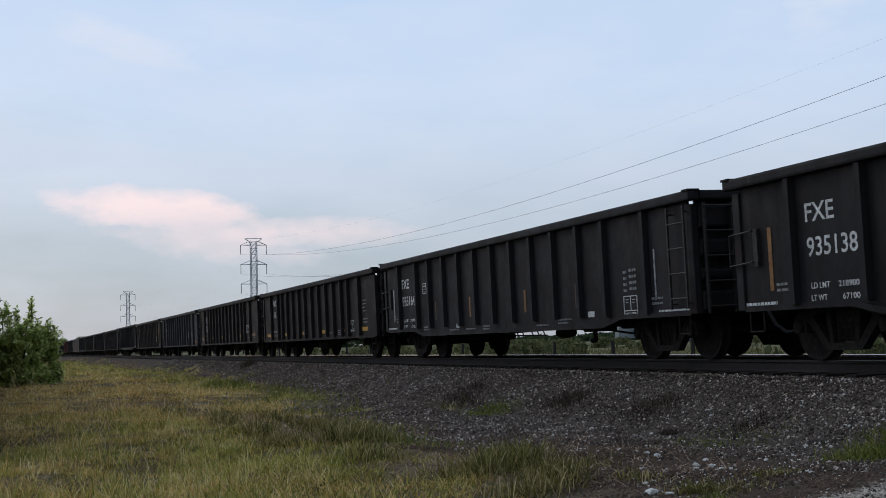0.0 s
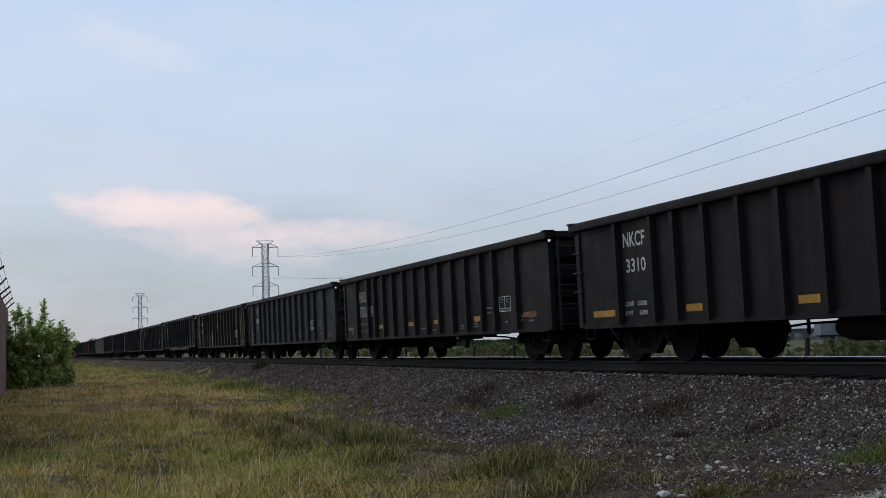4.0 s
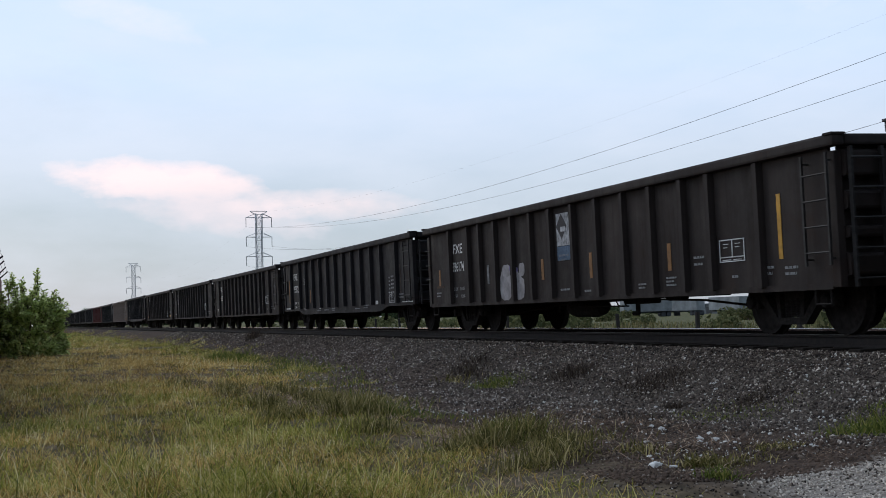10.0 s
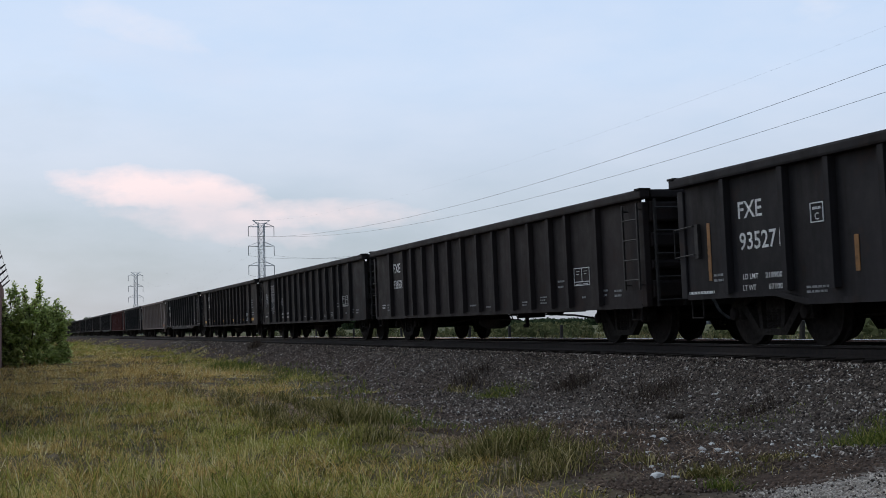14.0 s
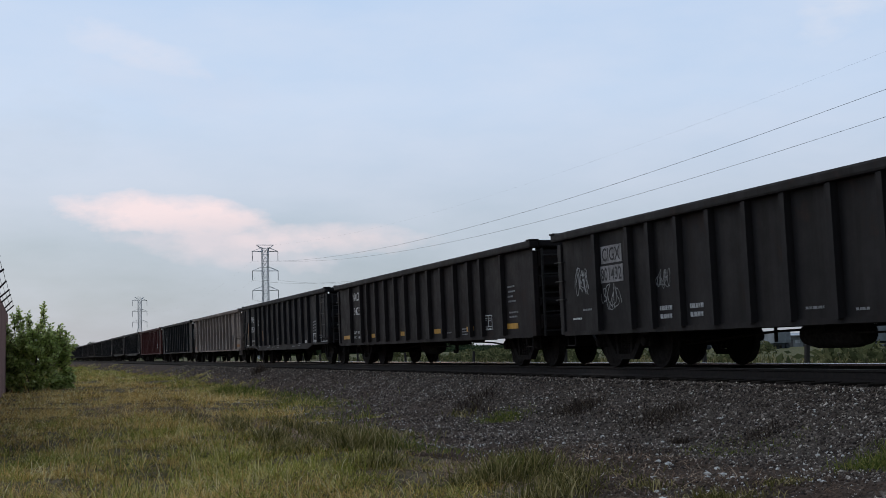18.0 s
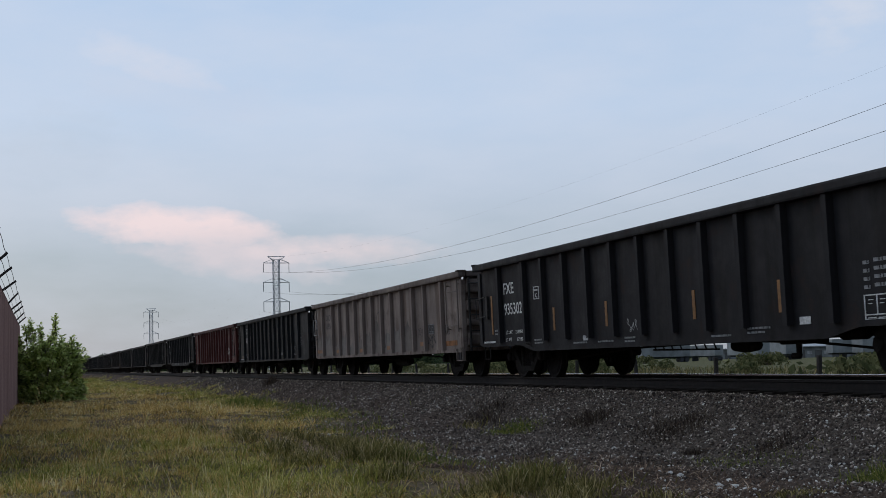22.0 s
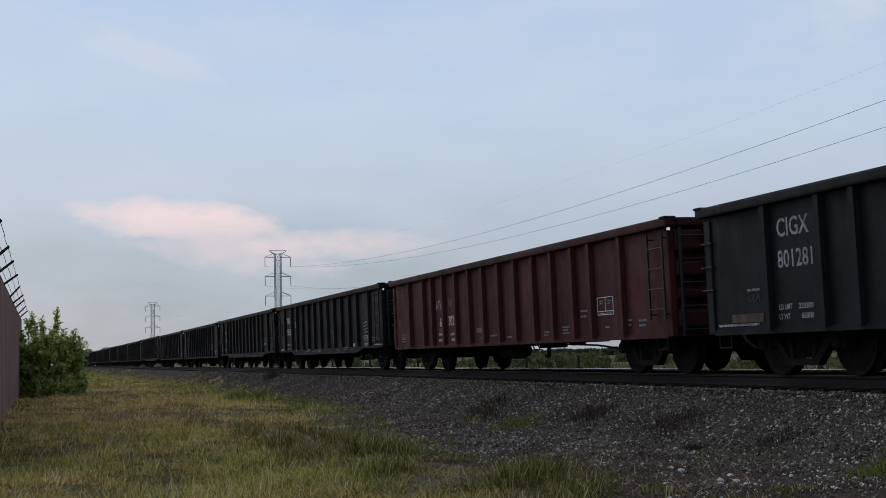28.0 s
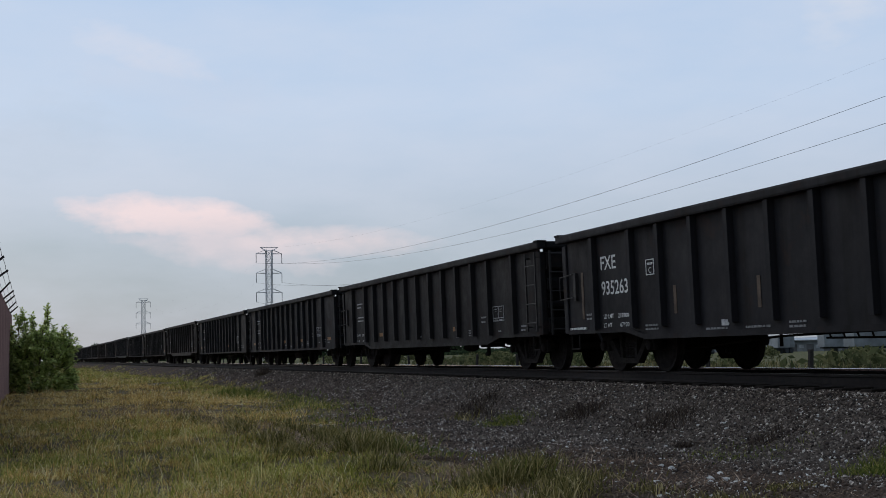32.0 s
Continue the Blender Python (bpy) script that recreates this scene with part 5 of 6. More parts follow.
    plate(c, "poster_picture", 8.0, 2.10, 0.33, 0.33, DARK_MARK, "dark diamond emblem", 0.005, 45)
    plate(c, "poster_mark", 8.08, 1.93, 0.22, 0.09, GREY_MARK, "pale mark in the emblem", 0.008)
    plate(c, "poster", 7.88, 1.485, 0.62, 0.26, material("blue_patch", plain((0.075, 0.115, 0.17), 0.8)), "faded blue patch")
    small_print(c, 7.95, 1.45, 0.45, 2, None, 0.08)
    end_prints(c)
    c = cars[7]
    letters(c, "FXE", 1.98, 1.93, 0.62, 0.24, WHITE)
    letters(c, "936508", 1.95, 1.50, 0.85, 0.23, WHITE)
    small_print(c, 0.75, 0.98, 0.3, 2, WHITE)
    small_print(c, 1.25, 0.98, 0.2, 3)
    end_prints(c)
    c = cars[8]
    white_plates(c, [("CIGX", 1.98, 1.96, 0.70, 0.23), ("801432", 1.90, 1.625, 0.80, 0.22)])
    squiggle(c, 0.82, 1.57, 0.52, 0.44, GREY_MARK, 11, 8, 0.016)
    squiggle(c, 1.95, 1.24, 0.62, 0.42, GREY_MARK, 12, 6, 0.014)
    squiggle(c, 3.9, 1.43, 0.45, 0.28, FAINT, 13, 7, 0.016)
    for d in (3.99, 4.95):
        small_print(c, d, 0.97, 0.42, 2, GREY_MARK, 0.13, 0.07)
    small_print(c, 0.62, 0.9, 0.36, 1, WHITE)
    small_print(c, 1.07, 1.05, 0.36)
    end_prints(c)
    c = cars[11]
    letters(c, "GACX", 1.76, 1.96, 0.81, 0.2, DARK_MARK)
    letters(c, "11955", 1.73, 1.68, 0.91, 0.2, DARK_MARK)
    for d, z, w in ((0.1, 0.84, 0.92), (3.22, 0.81, 0.65), (6.4, 0.79, 0.6), (9.6, 0.82, 0.3), (12.9, 0.86, 0.55)):
        plate(c, "reflector", d, z, w, 0.11, FADED, "faded orange reflector plate")
    plate(c, "reflector", 14.95, 0.83, 1.0, 0.12, material("bright_orange_plate", plain((0.30, 0.13, 0.05), 0.85, 0.0, 4, 0.5, 0.0)), "worn orange reflector plate")
    mottle = [material("grey_repaint", plain((0.178, 0.154, 0.137), 0.85, 0.0, 2.5, 0.3, 0.0)), material("brown_repaint", plain((0.148, 0.124, 0.108), 0.85, 0.0, 2.5, 0.3, 0.0))]
    rng = random.Random(77)
    # repainted lower parts of the sheets, from post to post
    edges = [0.12] + [L2 - y for y in POSTS_A[:11]]
    for a, b in zip(edges, edges[1:]):
        w, h = b - a - 0.17, rng.uniform(0.3, 0.85)
        top = [rng.uniform(-0.16, 0.10) for _ in range(7)]
        bm = bmesh.new()
        bm.faces.new([bm.verts.new((FACE_X - 0.0015, 0.5 * w, 0.0))] + [bm.verts.new((FACE_X - 0.0015, w * (0.5 - k / 6), h + top[k])) for k in range(7)] + [bm.verts.new((FACE_X - 0.0015, -0.5 * w, 0.0))])
        put(part("repaint_patch", bm, mottle[rng.random() < 0.45], c, "repainted part of the sheet"), pose(0, L2 - (a + b) / 2, 0.69))
    squiggle(c, 13.55, 0.98, 0.7, 0.24, DARK_MARK, 21, 6, 0.022)
    squiggle(c, 13.75, 0.79, 0.35, 0.1, DARK_MARK, 29, 3, 0.018)
    squiggle(c, 14.95, 1.18, 0.42, 0.24, DARK_MARK, 22, 5, 0.018)
    squiggle(c, 12.75, 1.15, 0.45, 0.26, DARK_MARK, 23, 4, 0.014)
    # two long sprayed loops
    for d0, z0, rw, rh, a0, a1 in ((8.8, 1.66, 0.24, 0.2, -1.2, 4.4), (9.3, 1.22, 0.3, 0.4, 2.4, 6.6)):
        bm = bmesh.new()
        turn = [a0 + (a1 - a0) * i / 24 for i in range(25)]
        for a, b in zip(turn, turn[1:]):
            bm.faces.new([bm.verts.new((FACE_X - 0.006, -(rw + e) * math.cos(q), (rh + e) * math.sin(q))) for q, e in ((a, -0.013), (b, -0.013), (b, 0.013), (a, 0.013))])
        put(part("sprayed_loop", bm, DARK_MARK, c, "thin dark sprayed loop"), pose(0, L2 - d0, z0))
    stencil_box(c, 13.68, 1.22, 0.48, 0.24, FAINT, True, True)
    # framed pocket step at the foot of the trailing corner
    bm = bmesh.new()
    for y0, y1, z0, z1 in ((-8.18, -7.7, 0.40, 0.422), (-8.18, -8.158, 0.422, 0.68), (-7.722, -7.7, 0.422, 0.68), (-8.18, -7.7, 0.68, 0.715)):
        box(bm, -1.50, -1.42, y0, y1, z0, z1)
    part("corner_step", bm, PAINT, c, "grey framed step").color = (0.19, 0.165, 0.145, 1)
    # no recess here: a dark panel stands for the shade in the pocket
    part("step_hollow", box(bmesh.new(), -1.445, -1.43, -8.156, -7.724, 0.424, 0.678), DARK_MARK, c, "dark hollow of the step")
    part("grab_frame", path_rod(bmesh.new(), [(-1.5, 8.3, 1.42), (-1.5, 7.78, 1.42), (-1.5, 7.78, 1.95), (-1.5, 8.3, 1.95), (-1.5, 8.3, 1.42)], 0.014), GREY_MARK, c, "pale steel grab frame")
    c = cars[12]
    letters(c, "CIGX", 2.02, 2.015, 0.75, 0.25, GREY_MARK)
    letters(c, "801281", 2.0, 1.59, 0.82, 0.24, GREY_MARK)
    data_lines(c, "220200", "65800", GREY_MARK, 1.97, (0.95, 0.82), 0.8)
    plate(c, "reflector", 0.73, 0.83, 0.84, 0.12, WORN, "dull orange reflector plate")
    plate(c, "reflector", 4.3, 0.9, 0.5, 0.11, WORN, "dull orange reflector plate")
    small_print(c, 1.18, 1.22, 0.33, 1)
    squiggle(c, 1.2, 1.1, 0.28, 0.1, DARK_MARK, 41, 2, 0.03)
    small_print(c, 0.35, 0.74, 1.1, 1, GREY_MARK)
    stencil_box(c, 13.52, 0.95, 0.48, 0.32, FAINT)
    squiggle(c, 14.85, 1.3, 0.4, 0.55, FAINT, 42, 3, 0.014)
    plate(c, "stencil_label", 10.92, 0.87, 0.22, 0.1, FAINT)
    small_print(c, 12.2, 0.86, 0.3, 3)
    c = cars[13]
    letters(c, "ATW", 4.0, 1.65, 0.55, 0.24, GREY_MARK)
    letters(c, "64", 4.27, 1.23, 0.29, 0.24, WHITE)
    letters(c, "3021", 4.97, 1.245, 0.53, 0.24, WHITE)
    for d, z, w in ((4.18, 0.935, 0.36), (4.16, 0.79, 0.31), (5.09, 0.92, 0.48), (5.14, 0.785, 0.45)):
        small_print(c, d, z, w, 1, GREY_MARK, 0.07, 0.065)
    dim = material("orange_on_red", plain((0.135, 0.055, 0.03), 0.8, 0.0, 6, 0.4, 0.0))
    repaint = material("red_repaint", plain((0.105, 0.05, 0.042), 0.8, 0.0, 6, 0.4, 0.0))
    plate(c, "reflector", 4.2, 1.04, 0.36, 0.09, dim, "worn orange patch")
    plate(c, "reflector", 7.02, 0.96, 0.54, 0.11, ORANGE, "dull orange reflector plate")
    plate(c, "reflector", 0.76, 0.95, 0.8, 0.14, dim, "worn orange patch")
    plate(c, "repaint_patch", 5.02, 1.66, 0.26, 0.2, repaint, "lighter repainted patch")
    small_print(c, 0.76, 0.88, 0.4, 2)
    small_print(c, 7.33, 0.78, 0.26)
    end_prints(c)
    for k in (5, 7, 13):
        side_ladder(cars[k], -1, 0.82, 2.29, (0.08, 0.6)).color = cars[k].children[0].color
    rails = side_ladder(cars[11], -1, 1.0, 2.3, (0.1, 0.98), 2)
    rails.data.materials[0] = PAINT
    rails.color = (0.17, 0.148, 0.13, 1)
    for k in range(15, COUNT):
        plain_marks(cars[k], k)
    return cars


CARS = build_train()


# ---- wall with barbed wire, bush ----
def build_wall():
    wall = thing("boundary_wall", pose(-0.958, 0, 0, 0, 0, -0.375), "tall brown painted wall topped with barbed wire", "wall", "", "structure")
    top, y1 = 3.42, 61.0
    y = 17.4
    first = None
    while y < y1 - 0.1:
        if first is None:
            bm = box(bmesh.new(), -0.19, 0, 0, 2.985, -0.05, top, 0.012)
            first = put(part("wall_panel", bm, WALL, wall), pose(0, y, 0))
            # flush joint strip between two panels
            strip = put(part("wall_joint", box(bmesh.new(), -0.17, -0.012, 0, 0.015, -0.05, top - 0.02), RUSTY, wall), pose(0, y + 2.985, 0))
        else:
            twin(first, pose(0, y, 0), wall)
            twin(strip, pose(0, y + 2.985, 0), wall)
        y += 3.0
    first = None
    for y, tilt in ((18.2, 0), (21.9, -2), (26.6, 0), (30.1, 3), (34.4, 6), (40.6, -6), (44.8, 2), (48.3, 0), (53.9, -4), (58.0, 0)):
        if first is None:
            bm = prism(bmesh.new(), [(-0.12, -0.12), (-0.09, -0.17), (0.325, 0.21), (0.30, 0.25)], "y", -0.04, 0.04)
            first = put(part("wire_arm", bm, RUSTY, wall), pose(0, y, top, 0, tilt, 0))
        else:
            twin(first, pose(0, y, top, 0, tilt, 0), wall)
    for u in (0.25, 0.6, 0.93):
        bm = bmesh.new()
        spots = [(0.31 * u + 0.012 * math.sin(2.1 * k), 17.6 + 1.5 * k, top - 0.08 + 0.31 * u - 0.02 * (k % 3 == 1)) for k in range(28)]
        path_rod(bm, spots, 0.006, 4)
        part("barbed_wire", bm, RUSTY, wall)


build_wall()


def leaf_cloud(centres, radii, count, size, rng, droop=0.3):
    centres, radii = np.asarray(centres, float), np.asarray(radii, float)
    which = rng.choice(len(centres), count, p=radii.prod(1) ** 0.67 / (radii.prod(1) ** 0.67).sum())
    d = rng.normal(size=(count, 3))
    d /= np.linalg.norm(d, axis=1)[:, None]
    r = (0.55 + 0.5 * rng.random(count) ** 0.6)[:, None]
    p = centres[which] + d * r * radii[which]
    a, b = rng.normal(size=(count, 3)), rng.normal(size=(count, 3))
    a /= np.linalg.norm(a, axis=1)[:, None]
    b -= a * (a * b).sum(1)[:, None]
    b /= np.linalg.norm(b, axis=1)[:, None]
    s = (size * (0.6 + 0.8 * rng.random(count)))[:, None]
    v = np.stack([p - a * s, p + b * s * 0.5, p + a * s, p - b * s * 0.5], 1).reshape(-1, 3)
    f = (np.array([(0, 1, 2, 3)])[None] + 4 * np.arange(count)[:, None, None]).reshape(-1, 4)
    return v, f


def leafy_plant(name, at, label, category, centres, radii, count, size, stems, mat, seed, group=""):
    plant = thing(name, pose(*at), label, category, group)
    bm = bmesh.new()
    for p, q, r in stems:
        bmesh.ops.create_cone(bm, cap_ends=True, segments=7, radius1=r, radius2=r * 0.4, depth=(Vector(q) - Vector(p)).length,
                              matrix=Matrix.Translation((Vector(p) + Vector(q)) / 2) @ (Vector(q) - Vector(p)).to_track_quat("Z", "Y").to_matrix().to_4x4())
    part("trunk", bm, BARK, plant)
    v, f = leaf_cloud(centres, radii, count, size, np.random.default_rng(seed))
    crown = stuff("crown", v, f, mat, "", "")
    del crown["kind"]
    crown.parent = plant
    return plant


def build_bush():
    """A many-stemmed bush: leafy shoots spring from a dense low heart, each set with leaves that point outwards from it."""
    rng = random.Random(4)
    bush = thing("bush", pose(0.5, 57.5, 0.0), "dense green leafy bush beside the wall's end", "bush")
    verts, faces = [], []

    def leaf(at, way, long):
        side = way.cross(Vector((rng.uniform(-0.6, 0.6), rng.uniform(-0.6, 0.6), 1))).normalized() * long * rng.uniform(0.25, 0.36)
        sag = Vector((0, 0, -0.18 * long))
        k = len(verts)
        verts.extend([at, at + way * long * 0.45 + side, at + way * long + sag, at + way * long * 0.45 - side])
        faces.append((k, k + 1, k + 2, k + 3))

    def shoot(base, tip, leaves, long):
        base, tip = Vector(base), Vector(tip)
        ahead = (tip - base).normalized()
        for i in range(leaves):
            u = (i + rng.random()) / leaves
            spin = Vector((rng.gauss(0, 1), rng.gauss(0, 1), rng.gauss(0, 0.7)))
            leaf(base.lerp(tip, u) + 0.02 * spin, (ahead * (0.35 + 0.7 * u) + spin.normalized()).normalized(), long * rng.uniform(0.65, 1.25))
        if tip.z > 1.9 or rng.random() < 0.35:
            part("stem", rod(bmesh.new(), base, tip, 0.014, 4), BARK, bush)
    for i in range(360):
        a, q = rng.uniform(0, 6.2832), rng.uniform(0.1, 1.0) ** 0.5
        z = 2.45 * rng.random() ** 0.62 * (1 - 0.3 * q * q)
        base = (1.25 * q * math.cos(a), 0.95 * q * math.sin(a), z)
        reach = rng.uniform(0.3, 0.65)
        shoot(base, (base[0] + reach * 0.9 * math.cos(a) * q, base[1] + reach * 0.7 * math.sin(a) * q, z + reach * rng.uniform(0.1, 0.9)), rng.randint(26, 40), 0.17)
    for i in range(70):
        a = rng.uniform(0, 6.2832)
        base = (1.1 * math.cos(a), 0.85 * math.sin(a), rng.uniform(0.05, 0.5))
        shoot(base, (1.65 * math.cos(a), 1.25 * math.sin(a), base[2] + rng.uniform(-0.05, 0.25)), rng.randint(26, 38), 0.17)
    # the taller shoots carry their leaves in bunches towards the tip
    for x, z in ((0.48, 3.7), (0.42, 3.3), (0.3, 2.95), (-0.65, 3.55), (-0.8, 3.25), (-0.5, 3.1), (-0.22, 3.3), (-0.1, 2.95), (-1.15, 3.05), (-1.0, 2.75), (0.1, 2.75), (0.7, 2.8), (1.18, 2.8), (1.05, 2.55), (1.4, 2.4), (1.42, 1.9), (1.4, 1.5), (1.55, 0.75), (1.5, 0.4), (-1.3, 2.4)):
        for k in range(3):
            at = (x + rng.uniform(-0.1, 0.1), rng.uniform(-0.3, 0.3), z - 0.16 * k)
            shoot((x * 0.9, rng.uniform(-0.3, 0.3), max(0.1, z - 0.42 - 0.3 * k)), at, 26, 0.19)
    for i in range(9):
        a = i * 0.7
        part("stem", rod(bmesh.new(), (0.15 * math.cos(a), 0.15 * math.sin(a), -0.05), (0.8 * math.cos(a), 0.6 * math.sin(a), 1.5), 0.03, 5), BARK, bush)
    crown = stuff("crown", np.array([v[:] for v in verts]), np.array(faces), LEAF, "", "")
    del crown["kind"]
    crown.parent = bush


build_bush()


# ---- power line ----
def build_pylon():
    py = thing("lattice_pylon", pose(0, 0, 0), "tall grey steel lattice power pylon with three crossarms", "pylon", "power pylons")
    H = 35.0

    def half(z):
        return 0.9 if z > 18 else 0.9 + (18 - z) * 0.12
    corners = ((-1, -1), (1, -1), (1, 1), (-1, 1))
    for sx, sy in corners:
        bm = bmesh.new()
        zs = [0, 6, 12, 18, H - 1.0]
        for a, b in zip(zs, zs[1:]):
            rod(bm, (sx * half(a), sy * half(a), a), (sx * half(b), sy * half(b), b), 0.105, 5)
        part("leg", bm, GALV, py)
    bm = bmesh.new()
    z = 0.0
    while z < H - 1.5:
        step = 3.0 if z < 18 else 2.0
        a, b = half(z), half(z + step)
        for i in range(4):
            (x0, y0), (x1, y1) = corners[i], corners[(i + 1) % 4]
            rod(bm, (x0 * a, y0 * a, z), (x1 * b, y1 * b, z + step), 0.05, 4)
            rod(bm, (x1 * a, y1 * a, z), (x0 * b, y0 * b, z + step), 0.05, 4)
            rod(bm, (x0 * b, y0 * b, z + step), (x1 * b, y1 * b, z + step), 0.05, 4)
        z += step
    part("bracing", bm, GALV, py)
    for z in (33.0, 27.0, 21.0):
        for s in (-1, 1):
            bm = bmesh.new()
            for y in (-0.9, 0.9):
                rod(bm, (s * 0.9, y, z), (s * 4.1, 0, z), 0.08, 4)
                rod(bm, (s * 0.9, y, z + 1.3), (s * 4.1, 0, z), 0.06, 4)
            part("crossarm", bm, GALV, py)
            part("insulator", rod(bmesh.new(), (s * 4.0, 0, z), (s * 4.0, 0, z - 2.9), 0.10, 6), PANE, py)
    bm = bmesh.new()
    rod(bm, (-2.7, 0, H), (2.7, 0, H), 0.1, 4)
    for s in (-1, 1):
        for y in (-0.9, 0.9):
            rod(bm, (s * 0.9, y, H - 1.2), (s * 2.7, 0, H), 0.08, 4)
    part("earth_peak", bm, GALV, py)
    return py


PYLONS = [Vector((63.3, 737.0)), Vector((71.7, 393.3)), Vector((81.3, 2.0)), Vector((90.9, -389.0))]
PYLON_Z = (-0.1, -0.1, -0.1, -0.1)
SAG = 8.35


def tube(bm, points, r, sides=4):
    """One unbroken tube through the points."""
    ahead = (Vector(points[-1]) - Vector(points[0])).normalized()
    side = ahead.cross(Vector((0, 0, 1))).normalized()
    rings = [[bm.verts.new(Vector(p) + r * (side * math.cos(6.2832 * i / sides) + Vector((0, 0, 1)) * math.sin(6.2832 * i / sides))) for i in range(sides)] for p in points]
    for a, b in zip(rings, rings[1:]):
        for i in range(sides):
            bm.faces.new((a[i], a[(i + 1) % sides], b[(i + 1) % sides], b[i]))
    bm.faces.new(rings[0][::-1])
    bm.faces.new(rings[-1])
    return bm


def build_power_line():
    ahead = PYLONS[1] - PYLONS[0]
    turn = math.degrees(math.atan2(ahead.y, ahead.x)) - 90
    first = build_pylon()
    first.matrix_basis = pose(PYLONS[0].x, PYLONS[0].y, PYLON_Z[0], 0, 0, turn)
    for p, z in zip(PYLONS[1:], PYLON_Z[1:]):
        copy_thing(first, pose(p.x, p.y, z, 0, 0, turn))
    side = Vector((ahead.y, -ahead.x)).normalized()
    lines = [(s * 4.0, z - 2.9, 0.021, SAG - (0.2 if z == 33.0 else 0.0)) for s in (-1, 1) for z in (33.0, 27.0, 21.0)] + [(-2.7, 35.0, 0.0045, SAG * 0.8)]
    for off, z, r, sag in lines:
        cable = thing("power_cable", pose(0, 0, 0), "thin dark overhead power cable", "cable", "overhead cables")
        for (a, za), (b, zb) in zip(zip(PYLONS, PYLON_Z), zip(PYLONS[1:], PYLON_Z[1:])):
            pts = []
            n = 40
            for i in range(n + 1):
                u = i / n
                p = a.lerp(b, u) + side * off
                pts.append((p.x, p.y, za + (zb - za) * u + z - 4 * sag * u * (1 - u)))
            part("span", tube(bmesh.new(), pts, 0.15 * r if a is PYLONS[0] else r), WIRE, cable)


build_power_line()


# ---- beyond the track ----
def build_far_side():
    rng = np.random.default_rng(9)
    n = 21000
    y = rng.uniform(8, 150, n)
    x = 15.3 + 45 * rng.random(n) ** 1.9
    tall = 0.3 + 0.55 * rng.random(n) * patches(x, y, 2.5, 41) * 1.5
    v, f = arched_blades(x, y, tall, 0.02 + 0.03 * rng.random(n), np.abs(rng.normal(0.1, 0.2, n)), 0.2 + 0.9 * rng.random(n), rng)
    stuff("field_weeds", v, f, FIELD, "rough mixed green and tan weeds in the field beyond the track", "weeds")
    # dark upright stalks in loose stands
    n = 6500
    y = rng.uniform(12, 110, n)
    x = 15.3 + 9 * rng.random(n)
    keep = patches(x, y, 1.6, 43) > 0.60
    x, y = x[keep], y[keep]
    n = len(x)
    v, f = blade_field(x, y, 0.55 + 0.55 * rng.random(n), 0.02 + 0.02 * rng.random(n), 0.03 + 0.14 * rng.random(n), rng)
    stuff("dead_stalks", v, f, STALK, "brown dead stalks standing beyond the track", "weeds")
    n = 2600
    y = rng.uniform(12, 90, n)
    x = 15.3 + 12 * rng.random(n)
    keep = patches(x, y, 2.2, 47) > 0.62
    x, y = x[keep], y[keep]
    n = len(x)
    v, f = blade_field(x, y, 0.6 + 0.4 * rng.random(n), 0.018 + 0.02 * rng.random(n), 0.1 + 0.3 * rng.random(n), rng)
    stuff("pale_reeds", v, f, STRAW, "pale dry reeds among the weeds beyond the track", "weeds")
    proto = None
    for i in range(30):
        y = 25.42 - 3 * 4.56 + 4.56 * i
        at = pose(17.0, y, float(ground_z(17.0, y)) - 0.05, 0, (-4, 2, -1, 3, 0)[i % 5], 0)
        if proto is None:
            proto = part("fence_post", box(bmesh.new(), -0.045, 0.045, -0.05, 0.05, 0, 1.32, 0.012), FENCE)
            tagged(put(proto, at), "weathered dark wooden fence post in the weeds", "fence post", "field fence posts")
        else:
            copy_thing(proto, at)


build_far_side()


def build_shed(at, length, depth, height, label):
    shed = thing("warehouse", at, label, "building", "far sheds")
    part("wall", box(bmesh.new(), 0, depth, 0, length, -0.2, height), SHED_WALL, shed)
    part("roof", prism(bmesh.new(), [(-0.6, height + 0.002), (depth + 0.6, height + 0.002), (depth / 2, height + 0.8)], "y", -0.6, length + 0.6), SHED_ROOF, shed)
    part("gutter", box(bmesh.new(), -0.75, -0.55, -0.6, length + 0.6, height - 0.16, height + 0.05), SHED_PANE, shed)
    y = 1.5
    while y < length - 6:
        put(part("window", box(bmesh.new(), -0.06, 0.02, 0, 2.2, 0.9, 1.7), SHED_PANE, shed), pose(0, y, 0))
        put(part("door", box(bmesh.new(), -0.08, 0.02, 0, 3.0, -0.1, 1.9), SHED_DARK, shed), pose(0, y + 3.2, 0))
        y += 7.5


def build_trailer(at, proto=None):
    """A parked box trailer: body on a frame with a leg and a pair of axles."""
    if proto:
        return copy_thing(proto, at)
    van = thing("box_trailer", at, "pale grey box trailer parked in the yard beyond the field", "trailer", "parked trailers")
    part("body", box(bmesh.new(), -1.25, 1.25, -5.5, 5.5, 1.15, 3.6, 0.05), TRAILER, van)
    part("frame", box(bmesh.new(), -0.6, 0.6, -5.4, 5.4, 0.85, 1.148), SHED_DARK, van)
    part("landing_leg", box(bmesh.new(), -0.9, 0.9, 2.6, 2.8, 0.0, 0.848), SHED_DARK, van)
    wheels = put(part("wheels", lathe(bmesh.new(), [(-1.2, 0.5), (1.2, 0.5)], 0, 14), SHED_DARK, van), pose(0, -3.6, 0.5))
    twin(wheels, pose(0, -4.8, 0.5), van)
    return van


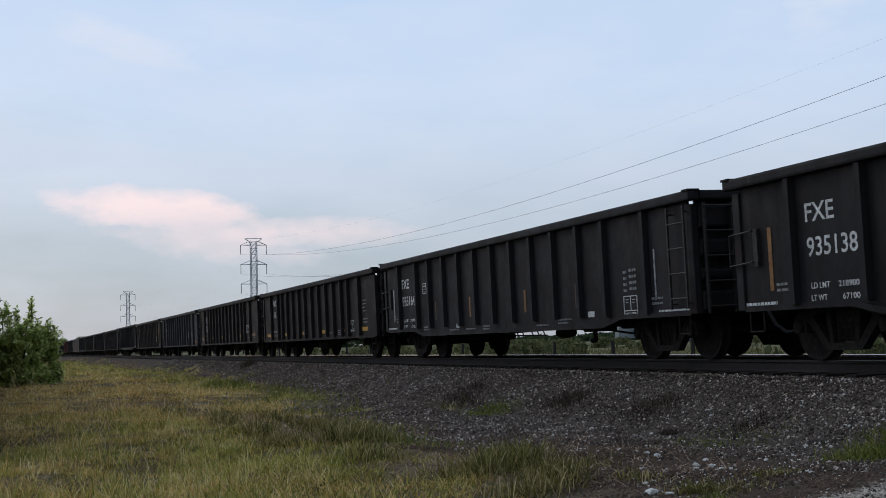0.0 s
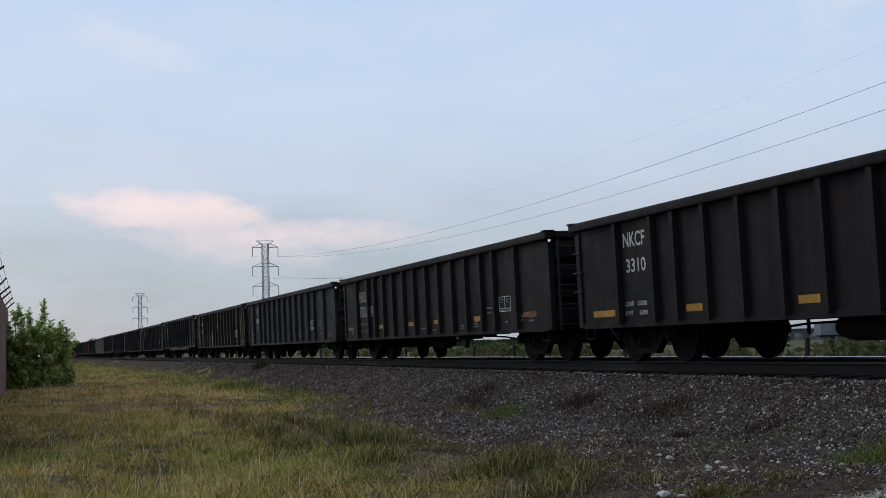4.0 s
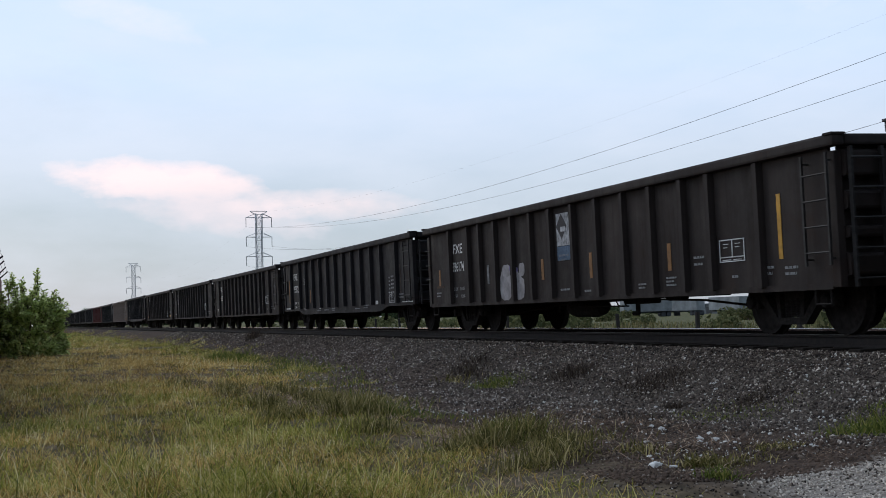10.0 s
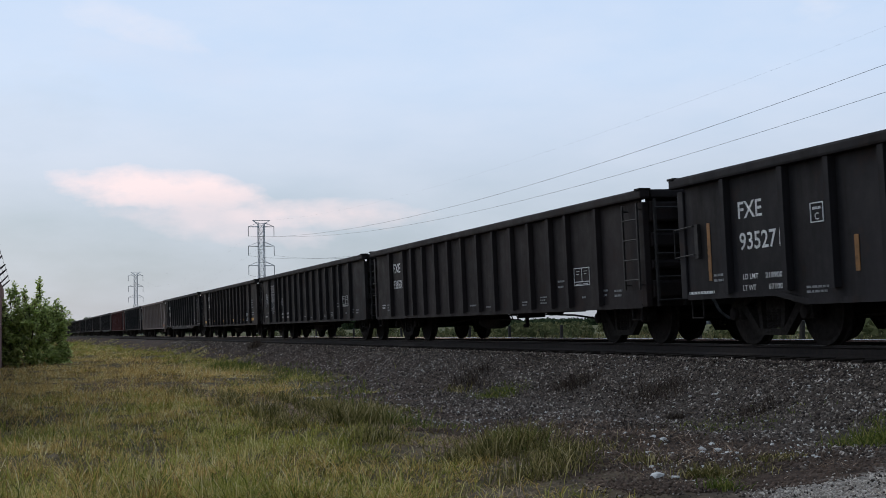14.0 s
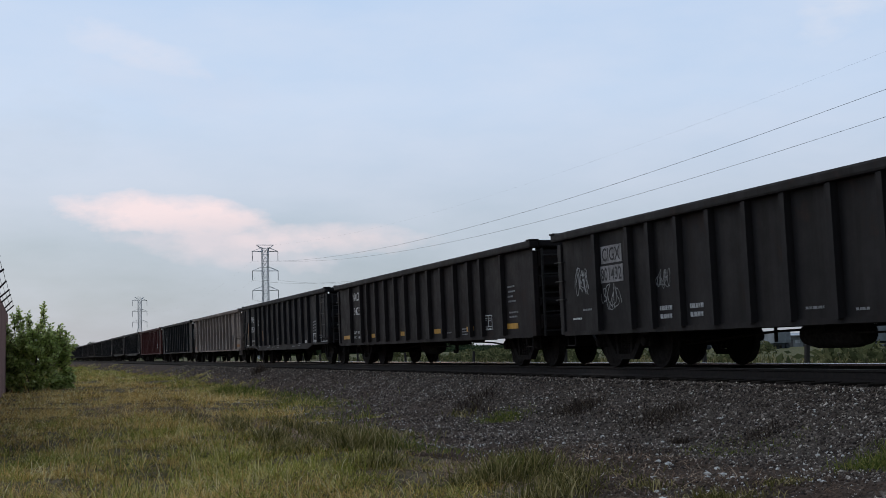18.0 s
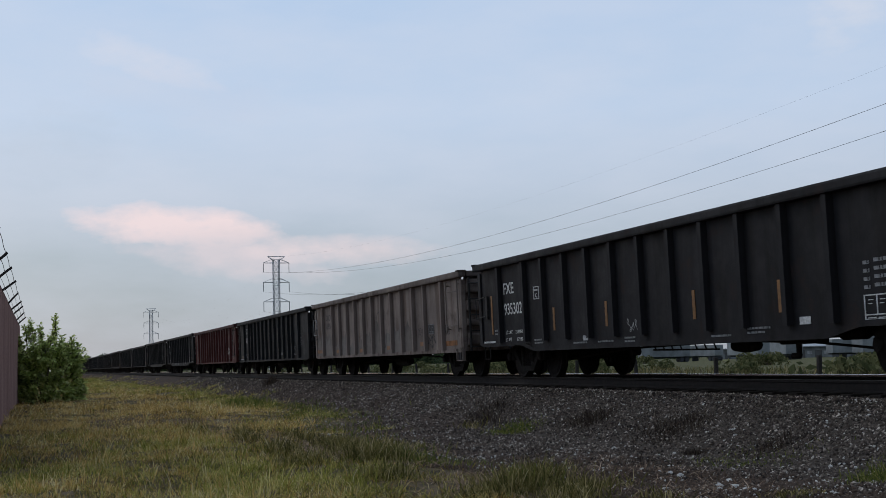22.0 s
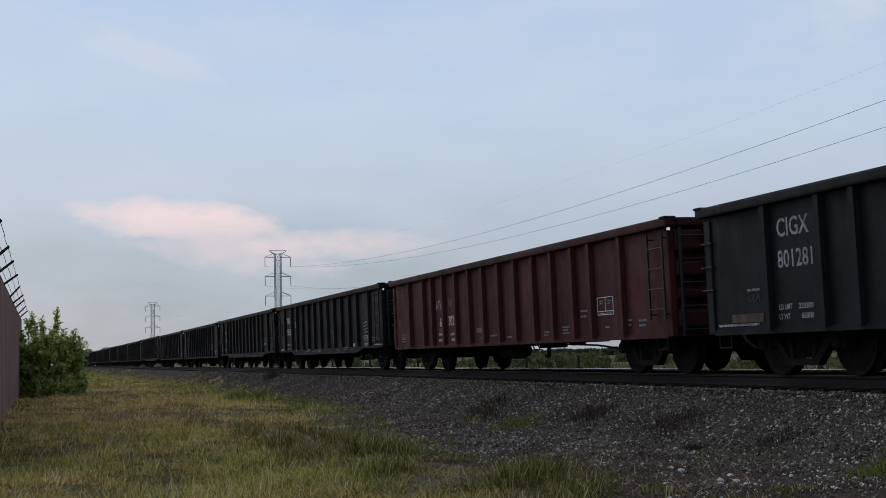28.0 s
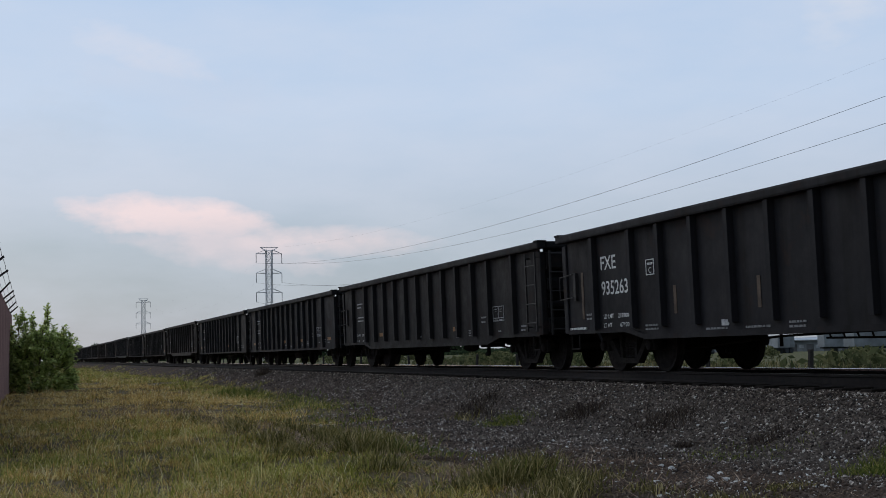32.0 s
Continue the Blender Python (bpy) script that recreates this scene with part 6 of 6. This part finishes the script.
def build_hedge():
    # a ragged line of shrubs between the field and the sheds
    rng = random.Random(44)
    proto = None
    for i in range(76):
        at = pose(rng.uniform(60, 135), 30 + 6.5 * i + rng.uniform(-3, 3), -0.2, 0, 0, rng.uniform(0, 360))
        if i >= 46:
            at = pose(rng.uniform(27, 62), 22 + 5.2 * (i - 46) + rng.uniform(-2, 2), -0.35 - 0.4 * rng.random(), 0, 0, rng.uniform(0, 360))
        if proto is None:
            centres = [(rng.uniform(-1.6, 1.6), rng.uniform(-1.6, 1.6), rng.uniform(0.3, 1.1)) for _ in range(12)]
            radii = [(rng.uniform(0.4, 0.8),) * 3 for _ in range(12)]
            proto = leafy_plant("shrub", (0, 0, 0), "scrubby green shrub in the field beyond the track", "shrub", centres, radii, 700, 0.2, [((0, 0, 0), c, 0.05) for c in centres[:5]], SHRUB, 8, "field shrubs")
            proto.matrix_basis = at
        else:
            copy_thing(proto, at)


build_hedge()
build_shed(pose(150, 62, -0.15), 38, 25, 2.3, "long dull metal warehouse beyond the field")
build_shed(pose(142, 112, -0.15), 26, 20, 2.0, "low dull metal warehouse beyond the field")
build_shed(pose(165, 150, -0.15), 48, 25, 2.5, "long dull metal warehouse beyond the field")
build_shed(pose(172, 212, -0.15), 30, 25, 2.4, "low dull metal warehouse beyond the field")
build_shed(pose(190, 262, -0.15), 70, 25, 2.9, "long dull metal warehouse beyond the field")


def build_yard():
    rng = random.Random(91)
    proto = None
    for i in range(17):
        y = 48 + 13.5 * i + rng.uniform(-4, 4)
        van = build_trailer(pose(rng.uniform(140, 148) if i % 3 else rng.uniform(122, 132), y, -0.15, 0, 0, rng.choice((0, 12, 84, 95, 170))), proto)
        proto = proto or van


build_yard()


def build_far_woods():
    # a low wood that closes the fields to the east
    rng = np.random.default_rng(21)
    m = 420
    y = rng.uniform(20, 900, m)
    c = np.stack([205 + 0.08 * y + rng.normal(0, 12, m), y, rng.uniform(0.4, 2.2, m)], 1)
    r = np.stack([rng.uniform(1.5, 3.2, m)] * 3, 1) * np.array([1.6, 1.6, 0.5])
    # and bends round to the line in the north
    m = 260
    x = rng.uniform(35, 300, m)
    c = np.concatenate([c, np.stack([x, 720 + 0.5 * x + rng.normal(0, 15, m), rng.uniform(1.0, 6.0, m)], 1)])
    r = np.concatenate([r, np.stack([rng.uniform(2.5, 5.0, m)] * 3, 1) * np.array([1, 1, 0.8])])
    v, f = leaf_cloud(c, r, 52000, 0.9, rng)
    stuff("far_woods", v, f, FAR_LEAF, "low dark green wood on the far side of the fields", "woods")


build_far_woods()


def build_trees():
    rng = random.Random(12)
    proto = None
    for i in range(26):
        y, x = rng.uniform(430, 640), rng.uniform(-6, 60)
        at = pose(x, y, 0, 0, 0, rng.uniform(0, 360))
        if proto is None:
            centres = [(rng.uniform(-2.2, 2.2), rng.uniform(-2.2, 2.2), rng.uniform(2.0, 5.6)) for _ in range(16)]
            radii = [(rng.uniform(0.9, 1.5),) * 3 for _ in range(16)]
            stems = [((0, 0, -0.2), (0, 0, 3.0), 0.25)] + [((0, 0, 2.0), c, 0.1) for c in centres[:6]]
            proto = leafy_plant("tree", (0, 0, 0), "dark distant tree at the horizon", "tree", centres, radii, 1600, 0.32, stems, FAR_LEAF, 3, "distant trees")
            proto.matrix_basis = at
        else:
            copy_thing(proto, at)


build_trees()


# ---- sleepers, last of the many pieces ----
def build_sleepers():
    first = None
    for i in range(230):
        at = pose(TRACK_X, 2.0 + 0.6 * i, 0)
        if first is None:
            first = put(part("sleeper", box(bmesh.new(), -1.3, 1.3, -0.115, 0.115, RAIL_Z - 0.33, RAIL_Z - 0.172, 0.012), TIE, TRACK), at)
        else:
            twin(first, at, TRACK)


build_sleepers()


def travelled(t):
    return 7.2208 * t + 0.016354 * t ** 2 - 0.00024677 * t ** 3


def motions():
    # the train rolls towards the viewer; its wheels turn with it
    marks = [0, 4, 8, 12, 16, 20, 24, 28, 32]
    for k, car in CARS.items():
        y = (ENDS[k] if k >= 0 else ENDS[0] - 17.58) - L2
        walk(car, [(t, pose(TRACK_X, y - travelled(t), RAIL_Z, 0, -CANT, 0)) for t in marks])
    steps = [i / 15 for i in range(481)]
    for k in range(0, 17):
        for bogie in [b for b in CARS[k].children if b.name.startswith("bogie")]:
            for ws in [w for w in bogie.children if w.name.startswith("wheelset")]:
                y = ws.location.y
                walk(ws, [(t, pose(0, y, 0.457, math.degrees(travelled(t) / 0.457), 0, 0)) for t in steps])


motions()
